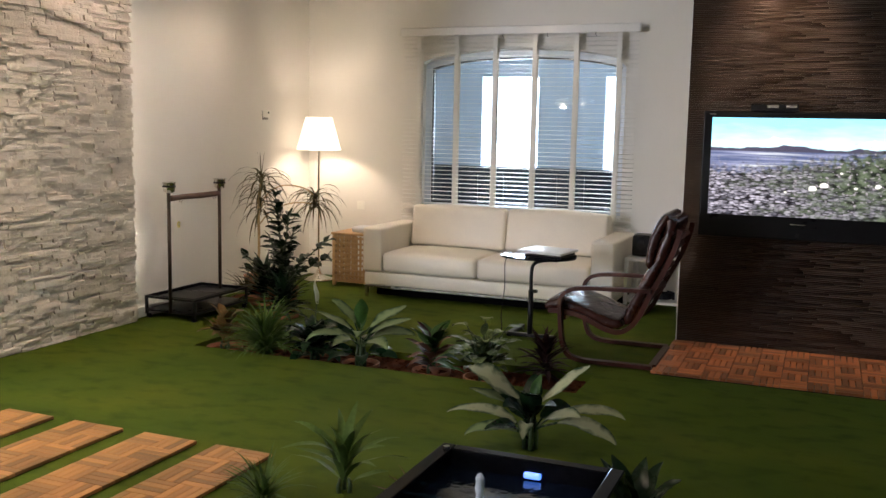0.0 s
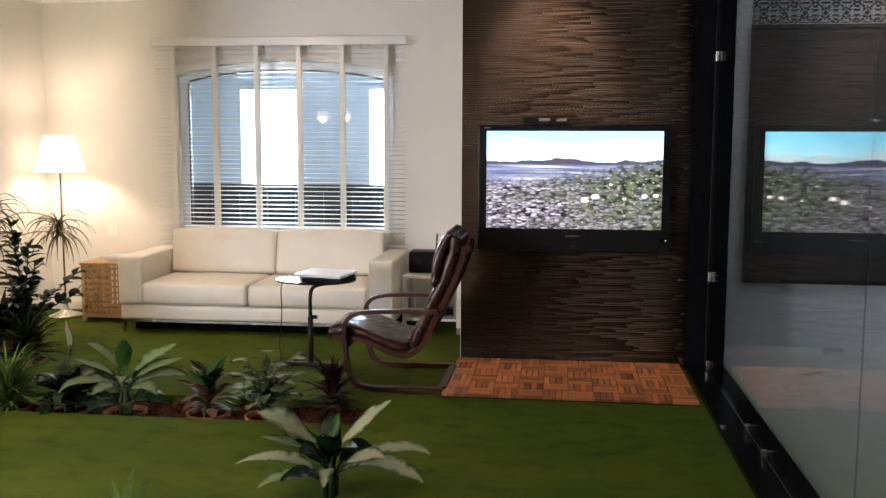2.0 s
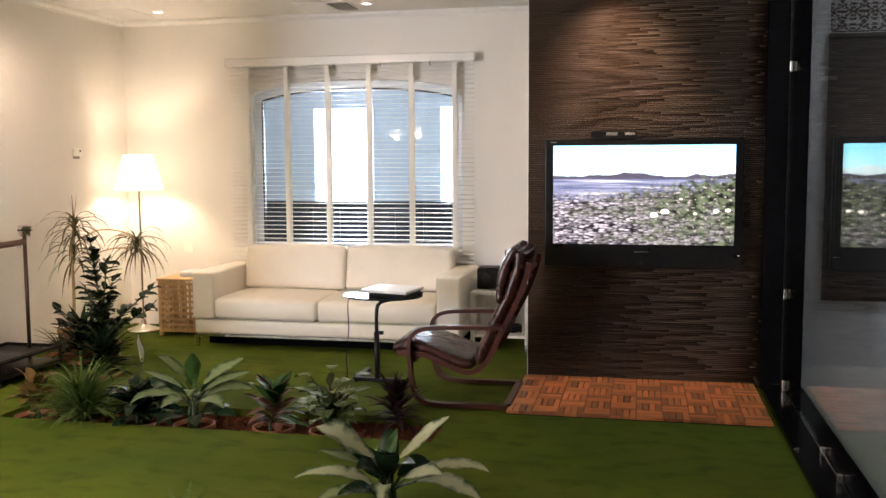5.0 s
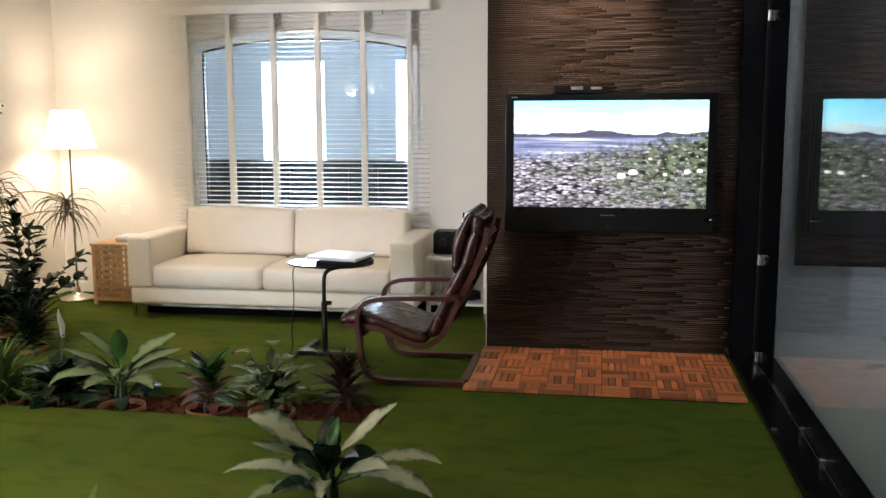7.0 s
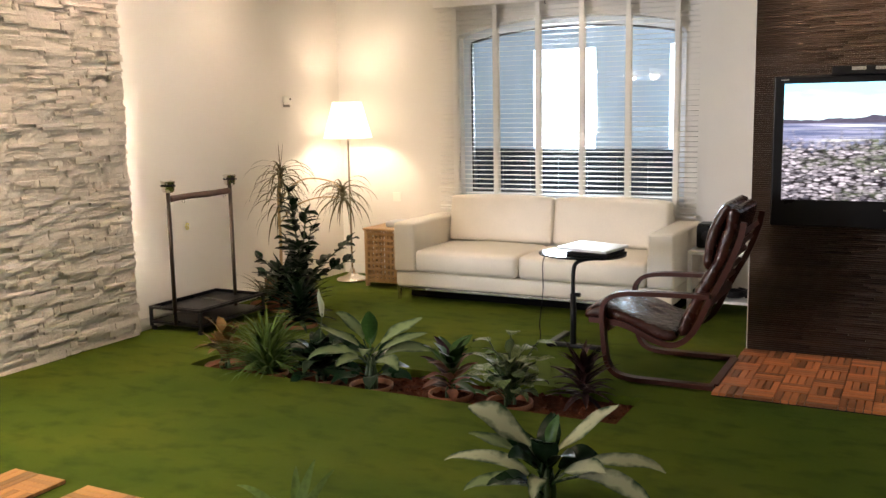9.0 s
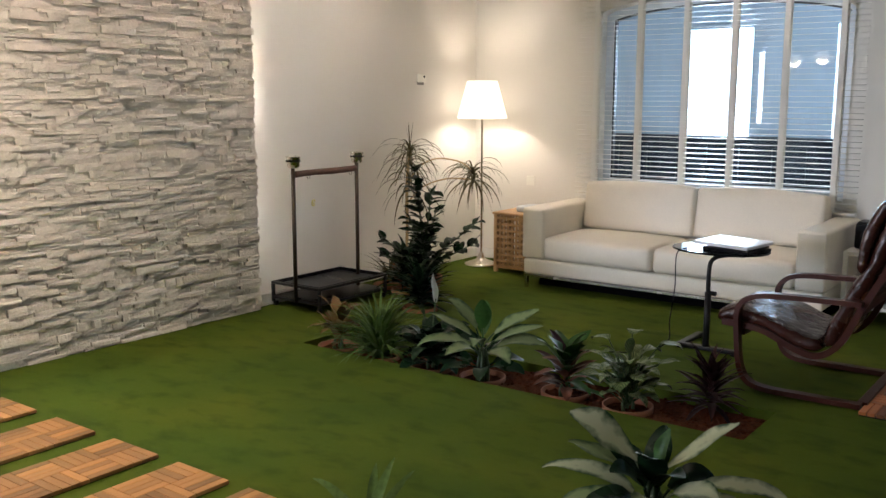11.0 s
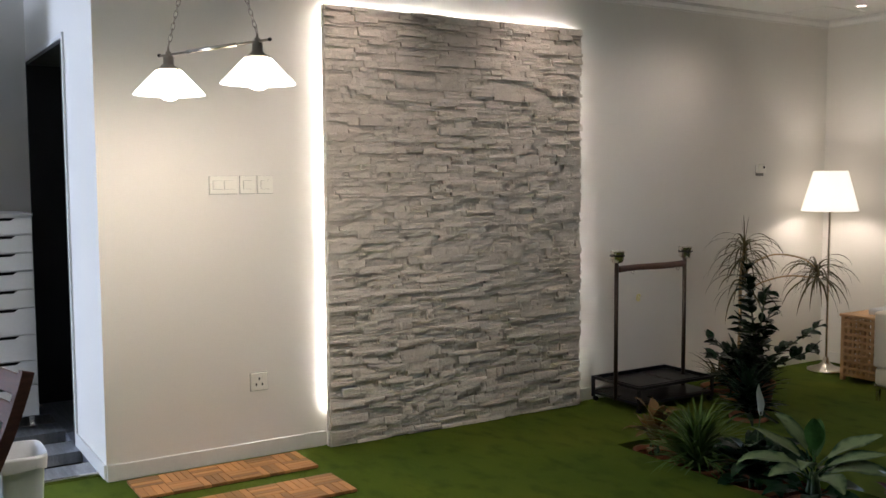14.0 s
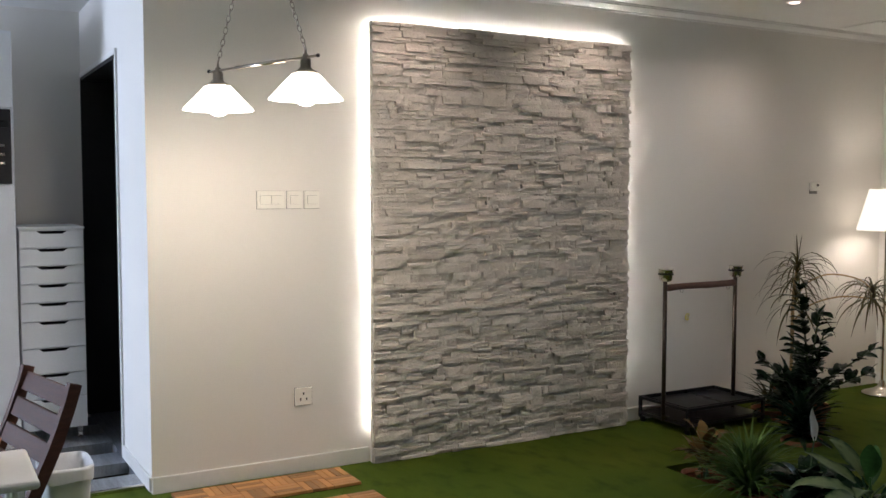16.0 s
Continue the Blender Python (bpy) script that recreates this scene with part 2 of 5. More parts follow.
GSTEM = mat("green_stem", (0.028, 0.055, 0.016), 0.5, vary=0.2, scale=12)


def glass(name, color=(1, 1, 1), rough=0.0):
    """A clear pane: see-through, with a mirror gloss that grows towards grazing views."""
    m = bpy.data.materials.new(name)
    m.use_nodes = True
    t = m.node_tree
    t.nodes.remove(t.nodes["Principled BSDF"])
    tr, gl, mx, lw, pw, ma = (t.nodes.new(n) for n in ("ShaderNodeBsdfTransparent", "ShaderNodeBsdfGlossy", "ShaderNodeMixShader", "ShaderNodeLayerWeight", "ShaderNodeMath", "ShaderNodeMath"))
    tr.inputs[0].default_value = (*color, 1)
    gl.inputs["Roughness"].default_value = rough
    lw.inputs["Blend"].default_value = 0.5
    pw.operation, ma.operation = "POWER", "MULTIPLY_ADD"
    pw.inputs[1].default_value, ma.inputs[1].default_value, ma.inputs[2].default_value = 5.0, 0.955, 0.045
    t.links.new(lw.outputs["Facing"], pw.inputs[0])
    t.links.new(pw.outputs[0], ma.inputs[0])
    t.links.new(ma.outputs[0], mx.inputs[0])
    t.links.new(tr.outputs[0], mx.inputs[1])
    t.links.new(gl.outputs[0], mx.inputs[2])
    t.links.new(mx.outputs[0], t.nodes["Material Output"].inputs[0])
    return m


PANE = glass("clear_glass", (0.86, 0.88, 0.89))
TINTED = glass("blue_tinted_glass", (0.60, 0.77, 0.95))
TABLEG = mat("black_glass", (0.006, 0.008, 0.011), 0.06, vary=0.1, bump=0.0, spec=0.35)


def glow(name, color, power):
    m = bpy.data.materials.new(name)
    m.use_nodes = True
    b = m.node_tree.nodes["Principled BSDF"]
    b.inputs["Base Color"].default_value = (0.8, 0.8, 0.8, 1)
    b.inputs["Emission Color"].default_value, b.inputs["Emission Strength"].default_value = (*color, 1), power
    return m


LEDM = glow("led_strip_glow", LED, P_LED)
LENS = glow("downlight_lens", SOFT, 12)
BULB = glow("lit_bulb", (1.0, 0.86, 0.66), 25)
SKYM = glow("bright_sky_backdrop", (0.95, 0.98, 1.0), 4.0)
BLUEL = glow("blue_pool_light", (0.05, 0.22, 1.0), 1.8)
FABRIC = glow("lit_white_lampshade", (1.0, 0.86, 0.70), 1.5)
OPAL = glow("lit_opal_glass", (1.0, 0.88, 0.70), 6.5)
for m_ in (FABRIC, OPAL):
    b_ = m_.node_tree.nodes["Principled BSDF"]
    b_.inputs["Roughness"].default_value = 0.6


# ---- mesh helpers ----
def mesh_of(bm, material, smooth=False, name="mesh"):
    me = bpy.data.meshes.new(name)
    bmesh.ops.recalc_face_normals(bm, faces=bm.faces)
    bm.to_mesh(me)
    bm.free()
    if smooth:
        for p in me.polygons:
            p.use_smooth = True
    me.materials.append(material)
    return me


def thing(name, label, category, at=(0, 0, 0), rz=0, group="", kind=""):
    ob = new(name)
    ob.empty_display_size = 0.1
    ob.matrix_world = pose(*at, 0, 0, rz)
    return tagged(ob, label, category, group, kind)


def part(name, bm, material, parent=None, label="", smooth=False):
    ob = new(name, mesh_of(bm, material, smooth, name))
    if parent:
        ob.parent = parent
    return tagged(ob, label)


def struct(name, bm, material, label, category, smooth=False):
    return tagged(new(name, mesh_of(bm, material, smooth, name)), label, category, kind="structure")


def box(bm, x0, x1, y0, y1, z0, z1, bevel=0.0, seg=2):
    r = bmesh.ops.create_cube(bm, size=1, matrix=Matrix.Translation(((x0 + x1) / 2, (y0 + y1) / 2, (z0 + z1) / 2)) @ Matrix.Diagonal((x1 - x0, y1 - y0, z1 - z0, 1)))
    if bevel:
        es = list({e for v in r["verts"] for e in v.link_edges})
        bmesh.ops.bevel(bm, geom=es, offset=bevel, segments=seg, affect="EDGES", profile=0.5)
    return bm


def bx(x0, x1, y0, y1, z0, z1, bevel=0.0, seg=2):
    return box(bmesh.new(), x0, x1, y0, y1, z0, z1, bevel, seg)


def tube(bm, pts, radius, sides=10, cap=True):
    """A tube through the points; radius a number or one for each point."""
    pts = [Vector(p) for p in pts]
    rad = radius if isinstance(radius, (list, tuple)) else [radius] * len(pts)
    rings, up = [], None
    for i, p in enumerate(pts):
        d = (pts[min(i + 1, len(pts) - 1)] - pts[max(i - 1, 0)]).normalized()
        if up is None:
            up = d.orthogonal().normalized()
        up = (up - d * up.dot(d)).normalized()
        side = d.cross(up)
        rings.append([bm.verts.new(p + (up * math.cos(a) + side * math.sin(a)) * rad[i]) for a in (2 * math.pi * k / sides for k in range(sides))])
    for a, b in zip(rings, rings[1:]):
        for k in range(sides):
            bm.faces.new((a[k], a[(k + 1) % sides], b[(k + 1) % sides], b[k]))
    if cap:
        bm.faces.new(rings[0][::-1]), bm.faces.new(rings[-1])
    return bm


def lathe(bm, prof, cx=0, cy=0, sides=32):
    rings = [[bm.verts.new((cx + r * math.cos(2 * math.pi * k / sides), cy + r * math.sin(2 * math.pi * k / sides), z)) for k in range(sides)] for r, z in prof]
    for a, b in zip(rings, rings[1:]):
        for k in range(sides):
            bm.faces.new((a[k], a[(k + 1) % sides], b[(k + 1) % sides], b[k]))
    return bm


def strip(bm, path, w, th):
    """A flat bent lath: a path in the xz plane, w wide along y, th thick."""
    pts = [Vector((p[0], 0, p[1])) for p in path]
    rings = []
    for i, p in enumerate(pts):
        d = (pts[min(i + 1, len(pts) - 1)] - pts[max(i - 1, 0)]).normalized()
        n = Vector((-d.z, 0, d.x)) * th / 2
        s = Vector((0, w / 2, 0))
        rings.append([bm.verts.new(q) for q in (p + n + s, p + n - s, p - n - s, p - n + s)])
    for a, b in zip(rings, rings[1:]):
        for k in range(4):
            bm.faces.new((a[k], a[(k + 1) % 4], b[(k + 1) % 4], b[k]))
    bm.faces.new(rings[0][::-1]), bm.faces.new(rings[-1])
    return bm


def smooth_path(pts, n=6):
    """Catmull-Rom through the points."""
    P = [Vector(p) for p in pts]
    out = []
    for i in range(len(P) - 1):
        a, b, c, d = P[max(i - 1, 0)], P[i], P[i + 1], P[min(i + 2, len(P) - 1)]
        for k in range(n):
            t = k / n
            out.append(0.5 * (2 * b + (c - a) * t + (2 * a - 5 * b + 4 * c - d) * t * t + (3 * b - a - 3 * c + d) * t ** 3))
    return out + [P[-1]]


def cushion(bm, x0, x1, y0, y1, z0, z1, r=0.05, puff=0.02, cuts=8):
    """A padded block: rounded edges and a gently swollen top."""
    n = len(bm.verts)
    tmp = bx(x0, x1, y0, y1, z0, z1, r, 4)
    bmesh.ops.subdivide_edges(tmp, edges=[e for e in tmp.edges if e.calc_length() > 0.15], cuts=cuts, use_grid_fill=True)
    cx, cy, cz = (x0 + x1) / 2, (y0 + y1) / 2, (z0 + z1) / 2
    hx, hy, hz = (x1 - x0) / 2, (y1 - y0) / 2, (z1 - z0) / 2
    for v in tmp.verts:
        u, w, q = (v.co.x - cx) / hx, (v.co.y - cy) / hy, (v.co.z - cz) / hz
        fu, fw, fq = max(0, 1 - u * u), max(0, 1 - w * w), max(0, 1 - q * q)
        v.co.z += puff * fu * fw * (1 if q > 0 else 0) * min(1, abs(q) * 1.5)
        v.co.y += (1 if w > 0 else -1) * puff * 0.7 * fu * fq * (abs(w) > 0.6)
        v.co += Vector((noise.noise(v.co * 5), noise.noise(v.co * 5 + Vector((9, 0, 0))), noise.noise(v.co * 6 + Vector((0, 7, 0))))) * 0.004
    me = bpy.data.meshes.new("tmp")
    tmp.to_mesh(me)
    tmp.free()
    bm.from_mesh(me)
    bpy.data.meshes.remove(me)
    return bm


# ---- floor ----
bm = bmesh.new()
PX0, PX1, PY0, PY1 = -3.82, -1.25, 5.09, 5.52     # planting trench across the turf
for x0, x1, y0, y1 in ((-4.83, XB1 + 0.02, YS, PY0), (-4.83, PX0, PY0, PY1), (PX1, XB1 + 0.02, PY0, PY1), (-4.83, XB1 + 0.02, PY1, YN)):
    box(bm, x0, x1, y0, y1, -0.06, 0.0)
struct("ground", bm, TURF, "green artificial turf laid over the whole floor", "turf")
struct("planting_bed", bx(PX0 - .05, PX1 + .05, PY0 - .05, PY1 + .05, -0.16, -0.045), SOIL, "red-brown soil in a long planting trench", "soil")
bm = bmesh.new()
for i in range(8):
    x1 = -4.835 - i * 0.24
    for j in range(4):
        y0 = YS + j * 1.29 - (0.4 if i % 2 else 0)
        box(bm, x1 - 0.237, x1, max(y0, YS), min(y0 + 1.286, YR - 0.002), -0.05, 0.012)
struct("floor", bm, WOODF, "grey-brown glossy wooden floor boards of the kitchen", "floor")
struct("trim_step", bx(-4.85, -4.825, YS, YR - 0.003, 0.0, 0.022, 0.004), CHROME, "bright metal edging strip between boards and turf", "trim")
struct("floor_court", bx(XE, 4.0, -2.6, 7.4, -0.06, -0.002), mat("grey_court_tiles", (0.66, 0.69, 0.67), 0.3, vary=0.1, scale=2), "pale grey tiled floor behind the glass wall", "floor")

# turf blades: one sheet of short tufts
rs = np.random.RandomState(3)


def blades(n, x0, x1, y0, y1, h, w):
    p = np.stack([rs.uniform(x0, x1, n), rs.uniform(y0, y1, n)], 1)
    keep = ~((p[:, 0] > PX0) & (p[:, 0] < PX1) & (p[:, 1] > PY0) & (p[:, 1] < PY1))
    p = p[keep]
    a = rs.uniform(0, 2 * np.pi, len(p))
    t = rs.uniform(-1.9, 1.9, (len(p), 2))
    hh = h * rs.uniform(0.6, 1.25, len(p))
    d = np.stack([np.cos(a), np.sin(a)], 1) * w
    v = np.zeros((len(p), 3, 3))
    v[:, 0, :2], v[:, 1, :2] = p - d, p + d
    v[:, 2, :2] = p + t * hh[:, None]
    v[:, 2, 2] = hh
    turned = np.cross(v[:, 1] - v[:, 0], v[:, 2] - v[:, 0])[:, 2] < 0
    v[turned] = v[turned][:, [1, 0, 2]]
    return v.reshape(-1, 3)


V = np.concatenate([blades(230000, -4.70, 0.57, 2.5, 5.8, 0.0018, 0.0026), blades(70000, -4.70, 0.56, 5.8, 8.1, 0.0018, 0.0034), blades(12000, -4.80, 0.5, -0.5, 2.5, 0.0018, 0.0034)])
inside = (V[::3, 0] > XB0 - .02) & (V[::3, 1] > YB - .02)
inside |= (V[::3, 0] > XB0) & (V[::3, 0] < XB1) & (V[::3, 1] > 5.67)
V = V.reshape(-1, 3, 3)[~inside].reshape(-1, 3)
me = bpy.data.meshes.new("turf_blades")
me.from_pydata(V.tolist(), [], np.arange(len(V)).reshape(-1, 3).tolist())
me.materials.append(BLADE)
nrm = np.repeat(rs.normal(0, 0.07, (len(V) // 3, 3)), 3, 0)
nrm[:, 2] = 1.0
for p_ in me.polygons:
    p_.use_smooth = True
me.normals_split_custom_set_from_vertices((nrm / np.linalg.norm(nrm, axis=1)[:, None]).tolist())
tagged(new("turf_blades", me), "short green artificial grass blades with worn patches", "grass", kind="stuff")

# ---- walls ----
T = 0.2
struct("wall_west", bx(XW - T, XW, YR, YN + T, -0.06, CEIL), PAINT, "white painted wall behind the stone panel", "wall")
# window wall with an arched opening
WX0, WX1, WZ0, WZS, WZT = -3.545, -1.655, 0.69, 1.985, 2.155


def arch(x, z_spring, z_top, x0=WX0, x1=WX1):
    u = (x - (x0 + x1) / 2) / ((x1 - x0) / 2)
    return z_spring + (z_top - z_spring) * math.sqrt(max(0.0, 1 - 0.92 * u * u)) if abs(u) <= 1 else z_spring


bm = bmesh.new()
box(bm, XW, WX0, YN, YN + T, -0.06, CEIL), box(bm, WX1, XB0 + 0.5, YN, YN + T, -0.06, CEIL), box(bm, WX0, WX1, YN, YN + T, -0.06, WZ0)
N_A = 28
for i in range(N_A):
    xa, xb = WX0 + (WX1 - WX0) * i / N_A, WX0 + (WX1 - WX0) * (i + 1) / N_A
    za, zb = arch(xa, WZS, WZT), arch(xb, WZS, WZT)
    vs = [bm.verts.new(c) for c in ((xa, YN, za), (xb, YN, zb), (xb, YN, CEIL), (xa, YN, CEIL), (xa, YN + T, za), (xb, YN + T, zb), (xb, YN + T, CEIL), (xa, YN + T, CEIL))]
    for f in ((0, 1, 2, 3), (7, 6, 5, 4), (0, 4, 5, 1)):
        bm.faces.new([vs[k] for k in f])
struct("wall_north", bm, PAINT, "white painted wall with an arched window opening", "wall")
# brown clad pier: a core and reed strips on its face
struct("wall_pier", bx(XB0 + 0.006, XB1 - 0.002, YB + 0.014, YN, -0.06, CEIL), PAINT, "white projecting pier behind the television", "wall")
bm = bmesh.new()
rr = random.Random(5)
z = 0.0
while z < 2.595:
    h = min(rr.uniform(0.0105, 0.0135), 2.6 - z)
    x = XB0
    while x < XB1 - 0.01:
        w = min(rr.uniform(0.25, 0.9), XB1 - x)
        d = rr.uniform(0.0026, 0.0036)
        lean = rr.uniform(-.0002, .0002)
        prof = ((.012, .0), (.0, .06), (-.75 * d, .26), (-d, .5), (-.75 * d, .74), (.0, .94), (.012, .97))
        ends = [[bm.verts.new((q, YB + a, z + b * h + k * lean)) for a, b in prof] for k, q in ((0, x), (1, x + w - .001))]
        for k in range(len(prof)):
            k2 = (k + 1) % len(prof)
            bm.faces.new((ends[0][k], ends[0][k2], ends[1][k2], ends[1][k])).smooth = k < 6
        bm.faces.new(ends[0][::-1]), bm.faces.new(ends[1])
        x += w
    z += h
struct("cladding_pier", bm, REED, "dark brown woven reed wallcovering with fine horizontal ribs", "wall cladding")
struct("trim_pier_edge", bx(XB0 - 0.005, XB0 - 0.0005, YB - 0.004, YB + 0.03, 0.002, 2.6), TRIM, "thin pale edging strip of the pier", "trim")
# return wall to the kitchen, with the dark doorway
DX0, DX1, DZ = -6.68, -5.44, 2.262
bm = bmesh.new()
box(bm, DX1, XW - T, YR, YR + T, -0.06, CEIL), box(bm, XK, DX0, YR, YR + T, -0.06, CEIL), box(bm, DX0, DX1, YR, YR + T, DZ, CEIL)
struct("wall_return", bm, PAINT, "white painted return wall beside the kitchen door", "wall")
struct("wall_kitchen", bx(XK - T, XK, YS - T, YR + 2.2, -0.06, CEIL), PAINT, "pale grey-white kitchen wall", "wall")
bm = bmesh.new()
box(bm, XK, -6.62, YS - T, YS, -0.06, CEIL), box(bm, -5.88, 4.0, YS - T, YS, -0.06, CEIL), box(bm, -6.62, -5.88, YS - T, YS, -0.06, 0.88), box(bm, -6.62, -5.88, YS - T, YS, 2.22, CEIL)
struct("wall_south", bm, PAINT, "white painted wall with a kitchen window", "wall")
# end wall takes the near-black door colour, standing in for the passage's shade
struct("wall_passage", bx(XK, XW - T, YR + 2.2, YR + 2.4, -0.06, CEIL), DARK, "passage end wall coloured near-black for its unlit depth", "wall")
struct("floor_passage", bx(XK, XW - T, YR, YR + 2.2, -0.06, 0.0), WOODF, "unlit passage floor", "floor")
dw = thing("door_1", "dark brown wooden door frame and door standing open on an unlit passage", "door", (0, 0, 0), kind="structure")
part("door_frame", box(box(bx(DX1 - 0.035, DX1 - 0.002, YR - 0.01, YR + T, 0, DZ - 0.002), DX0 + 0.002, DX0 + 0.035, YR - 0.01, YR + T, 0, DZ - 0.002), DX0 + .035, DX1 - .035, YR - 0.01, YR + T, DZ - 0.022, DZ - 0.002), DARK, dw)
part("door_leaf", bx(DX1 - 0.09, DX1 - 0.048, YR + T, YR + T + 0.9, 0.01, DZ - 0.06, 0.004), DARK, dw)
part("door_trim", box(bx(DX1 + 0.001, DX1 + 0.03, YR - 0.012, YR - 0.001, 0.01, DZ + 0.03), DX0, DX1, YR - 0.012, YR - 0.001, DZ + 0.001, DZ + 0.03), TRIM, dw, "pale door architrave")
# east side: black lined opening with the glass
GY0 = 1.2
bm = bmesh.new()
box(bm, XB1 + 0.004, XE, YB + 0.004, YN, -0.06, CEIL), box(bm, XB1 + 0.004, XE, YS, GY0, -0.06, CEIL), box(bm, XB1 + 0.004, XE, GY0, YB, 2.675, CEIL)
struct("wall_east", bm, PAINT, "wall round the wide glazed opening", "wall")
bm = bmesh.new()
box(bm, XB1, XE + 0.005, YB - 0.035, YB, 0.03, 2.66), box(bm, XB1, XE + 0.005, GY0, YB, -0.04, 0.028, 0.003), box(bm, XB1, XE + 0.005, GY0, YB, 2.66, 2.672), box(bm, XB1, XE + .005, GY0, GY0 + .035, .03, 2.66)
struct("opening_lining", bm, GRANITE, "black polished stone lining of the glazed opening", "door lining")
bm = bmesh.new()
box(bm, XE, 4.0, 7.4, 7.6, -0.06, CEIL), box(bm, 4.0, 4.2, YS, 7.6, -0.06, CEIL)
struct("wall_court", bm, GREYP, "dim grey wall of the room behind the glass", "wall")
struct("ceiling", bx(XK - T, 4.2, YS - T, YN + T, CEIL, CEIL + 0.1), CEILP, "flat white painted ceiling", "ceiling")


# cornice along the ceiling: a stepped moulding swept along each wall
def cornice(a, b, inward):
    a, b, n = Vector(a), Vector(b), Vector(inward)
    prof = [(0, -0.055), (0.009, -0.055), (0.009, -0.045), (0.022, -0.033), (0.036, -0.017), (0.036, -0.008), (0.048, -0.008), (0.048, 0)]
    bm = bmesh.new()
    r = [[bm.verts.new(p + n * u + Vector((0, 0, CEIL - 0.001 + w))) for u, w in prof] for p in (a, b)]
    for k in range(len(prof) - 1):
        bm.faces.new((r[0][k], r[0][k + 1], r[1][k + 1], r[1][k]))
    return bm


for nm, a, b, n in (("cornice_west", (XW + .001, YR, 0), (XW + .001, YN, 0), (1, 0, 0)), ("cornice_north", (XW, YN - .001, 0), (XB0, YN - .001, 0), (0, -1, 0)),
                    ("cornice_pier", (XB0 - .02, YB - .002, 0), (XB1, YB - .002, 0), (0, -1, 0)), ("cornice_pier_side", (XB0 - .001, YN, 0), (XB0 - .001, YB, 0), (-1, 0, 0))):
    struct(nm, cornice(a, b, n), TRIM, "white stepped plaster cornice under the ceiling", "cornice")
for nm, c in (("baseboard_west_near", (XW, XW + 0.014, YR, 3.715, 0, 0.085)), ("baseboard_west_far", (XW, XW + 0.014, 5.525, YN, 0, 0.085)), ("baseboard_north", (XW + .014, XB0, YN - 0.014, YN, 0, 0.085)), ("baseboard_return", (DX1 + .03, XW, YR - 0.014, YR, 0.012, 0.085))):
    struct(nm, bx(*c, 0.004), TRIM, "low white skirting board", "baseboard")

# ---- window: frame, mullions, tinted panes, porch beyond ----
win = thing("window_1", "arched dark-framed window with blue tinted panes behind a blind", "window", kind="structure")
YF = YN + 0.15


def arch_bar(bm, inset, w, y0, y1):
    n = 30
    prev = None
    for i in range(n + 1):
        x = WX0 + inset + (WX1 - WX0 - 2 * inset) * i / n
        z = arch(x, WZS, WZT) - inset
        ring = [bm.verts.new(c) for c in ((x, y0, z), (x, y1, z), (x, y1, z - w), (x, y0, z - w))]
        if prev:
            for k in range(4):
                bm.faces.new((prev[k], prev[(k + 1) % 4], ring[(k + 1) % 4], ring[k]))
        prev = ring
    return bm


FRM = mat("dark_window_gasket", (0.02, 0.022, 0.025), 0.4, vary=0.2)
FRW = mat("white_window_frame", (0.62, 0.66, 0.70), 0.4, vary=0.04)
for nm, mt, i0, wd, d0, d1 in (("window_frame", FRW, .003, .062, -.03, .03), ("gasket", FRM, .066, .014, -.02, .02)):
    fr = bmesh.new()
    arch_bar(fr, i0, wd, YF + d0, YF + d1)
    box(fr, WX0 + i0, WX0 + i0 + wd, YF + d0, YF + d1, WZ0 + i0, WZS - .006), box(fr, WX1 - i0 - wd, WX1 - i0, YF + d0, YF + d1, WZ0 + i0, WZS - .006)
    box(fr, WX0 + i0 + wd, WX1 - i0 - wd, YF + d0, YF + d1, WZ0 + i0, WZ0 + i0 + wd)
    part(nm, fr, mt, win)
bm = bmesh.new()
n = 30
top = [WX0 + .075 + (WX1 - WX0 - .15) * i / n for i in range(n + 1)]
v0 = [bm.verts.new((x, YF, WZ0 + .07)) for x in top]
v1 = [bm.verts.new((x, YF, arch(x, WZS, WZT) - 0.072)) for x in top]
for i in range(n):
    bm.faces.new((v0[i], v0[i + 1], v1[i + 1], v1[i]))
pane = part("pane", bm, TINTED, win)
pane.matrix_local = pose(-2.6, YF, 0, 0, 0, -.25) @ pose(2.6, -YF, 0)      # hung a hair out of true
pane.visible_shadow = False
part("window_sill", bx(WX0 + .002, WX1 - .002, YN - 0.01, YF - .032, WZ0 - 0.0, WZ0 + 0.011, 0.0035), TRIM, win)

# porch outside the window: columns, lintel, parapet, floor, bright day beyond
bm = bmesh.new()
YP = 10.0
for x0, x1 in ((-7.5, -3.62), (-2.97, -2.24), (-1.55, 1.5)):
    box(bm, x0, x1, YP, YP + 0.3, 0.0, 2.02)
box(bm, -7.5, 1.5, YP, YP + 0.3, 2.02, 3.2), box(bm, -7.5, 1.5, YN + T, YP, 2.9, 3.2)
struct("porch_wall", bm, PORCH, "blue-grey rendered porch wall with tall openings", "porch")
bm = bmesh.new()
box(bm, -7.5, 1.5, YP - 0.12, YP - 0.004, -0.1, 1.0), box(bm, -7.5, 1.5, YP - 0.2, YP - 0.005, 1.0, 1.04)
for i in range(26):
    box(bm, -7.0 + i * 0.3, -6.9 + i * 0.3, YP - 0.16, YP - 0.122, 0.1, 0.95)
struct("porch_parapet", bm, PORCHD, "dark porch parapet with shallow ribs", "parapet")
struct("ground_porch", bx(-9, 3, YN + T, 14, -0.3, -0.1), PORCHD, "dark paved ground outside the window", "ground")
struct("backdrop", bx(-12, 6, 13.6, 13.62, -2, 7), SKYM, "overexposed white daylight beyond the porch", "sky backdrop")

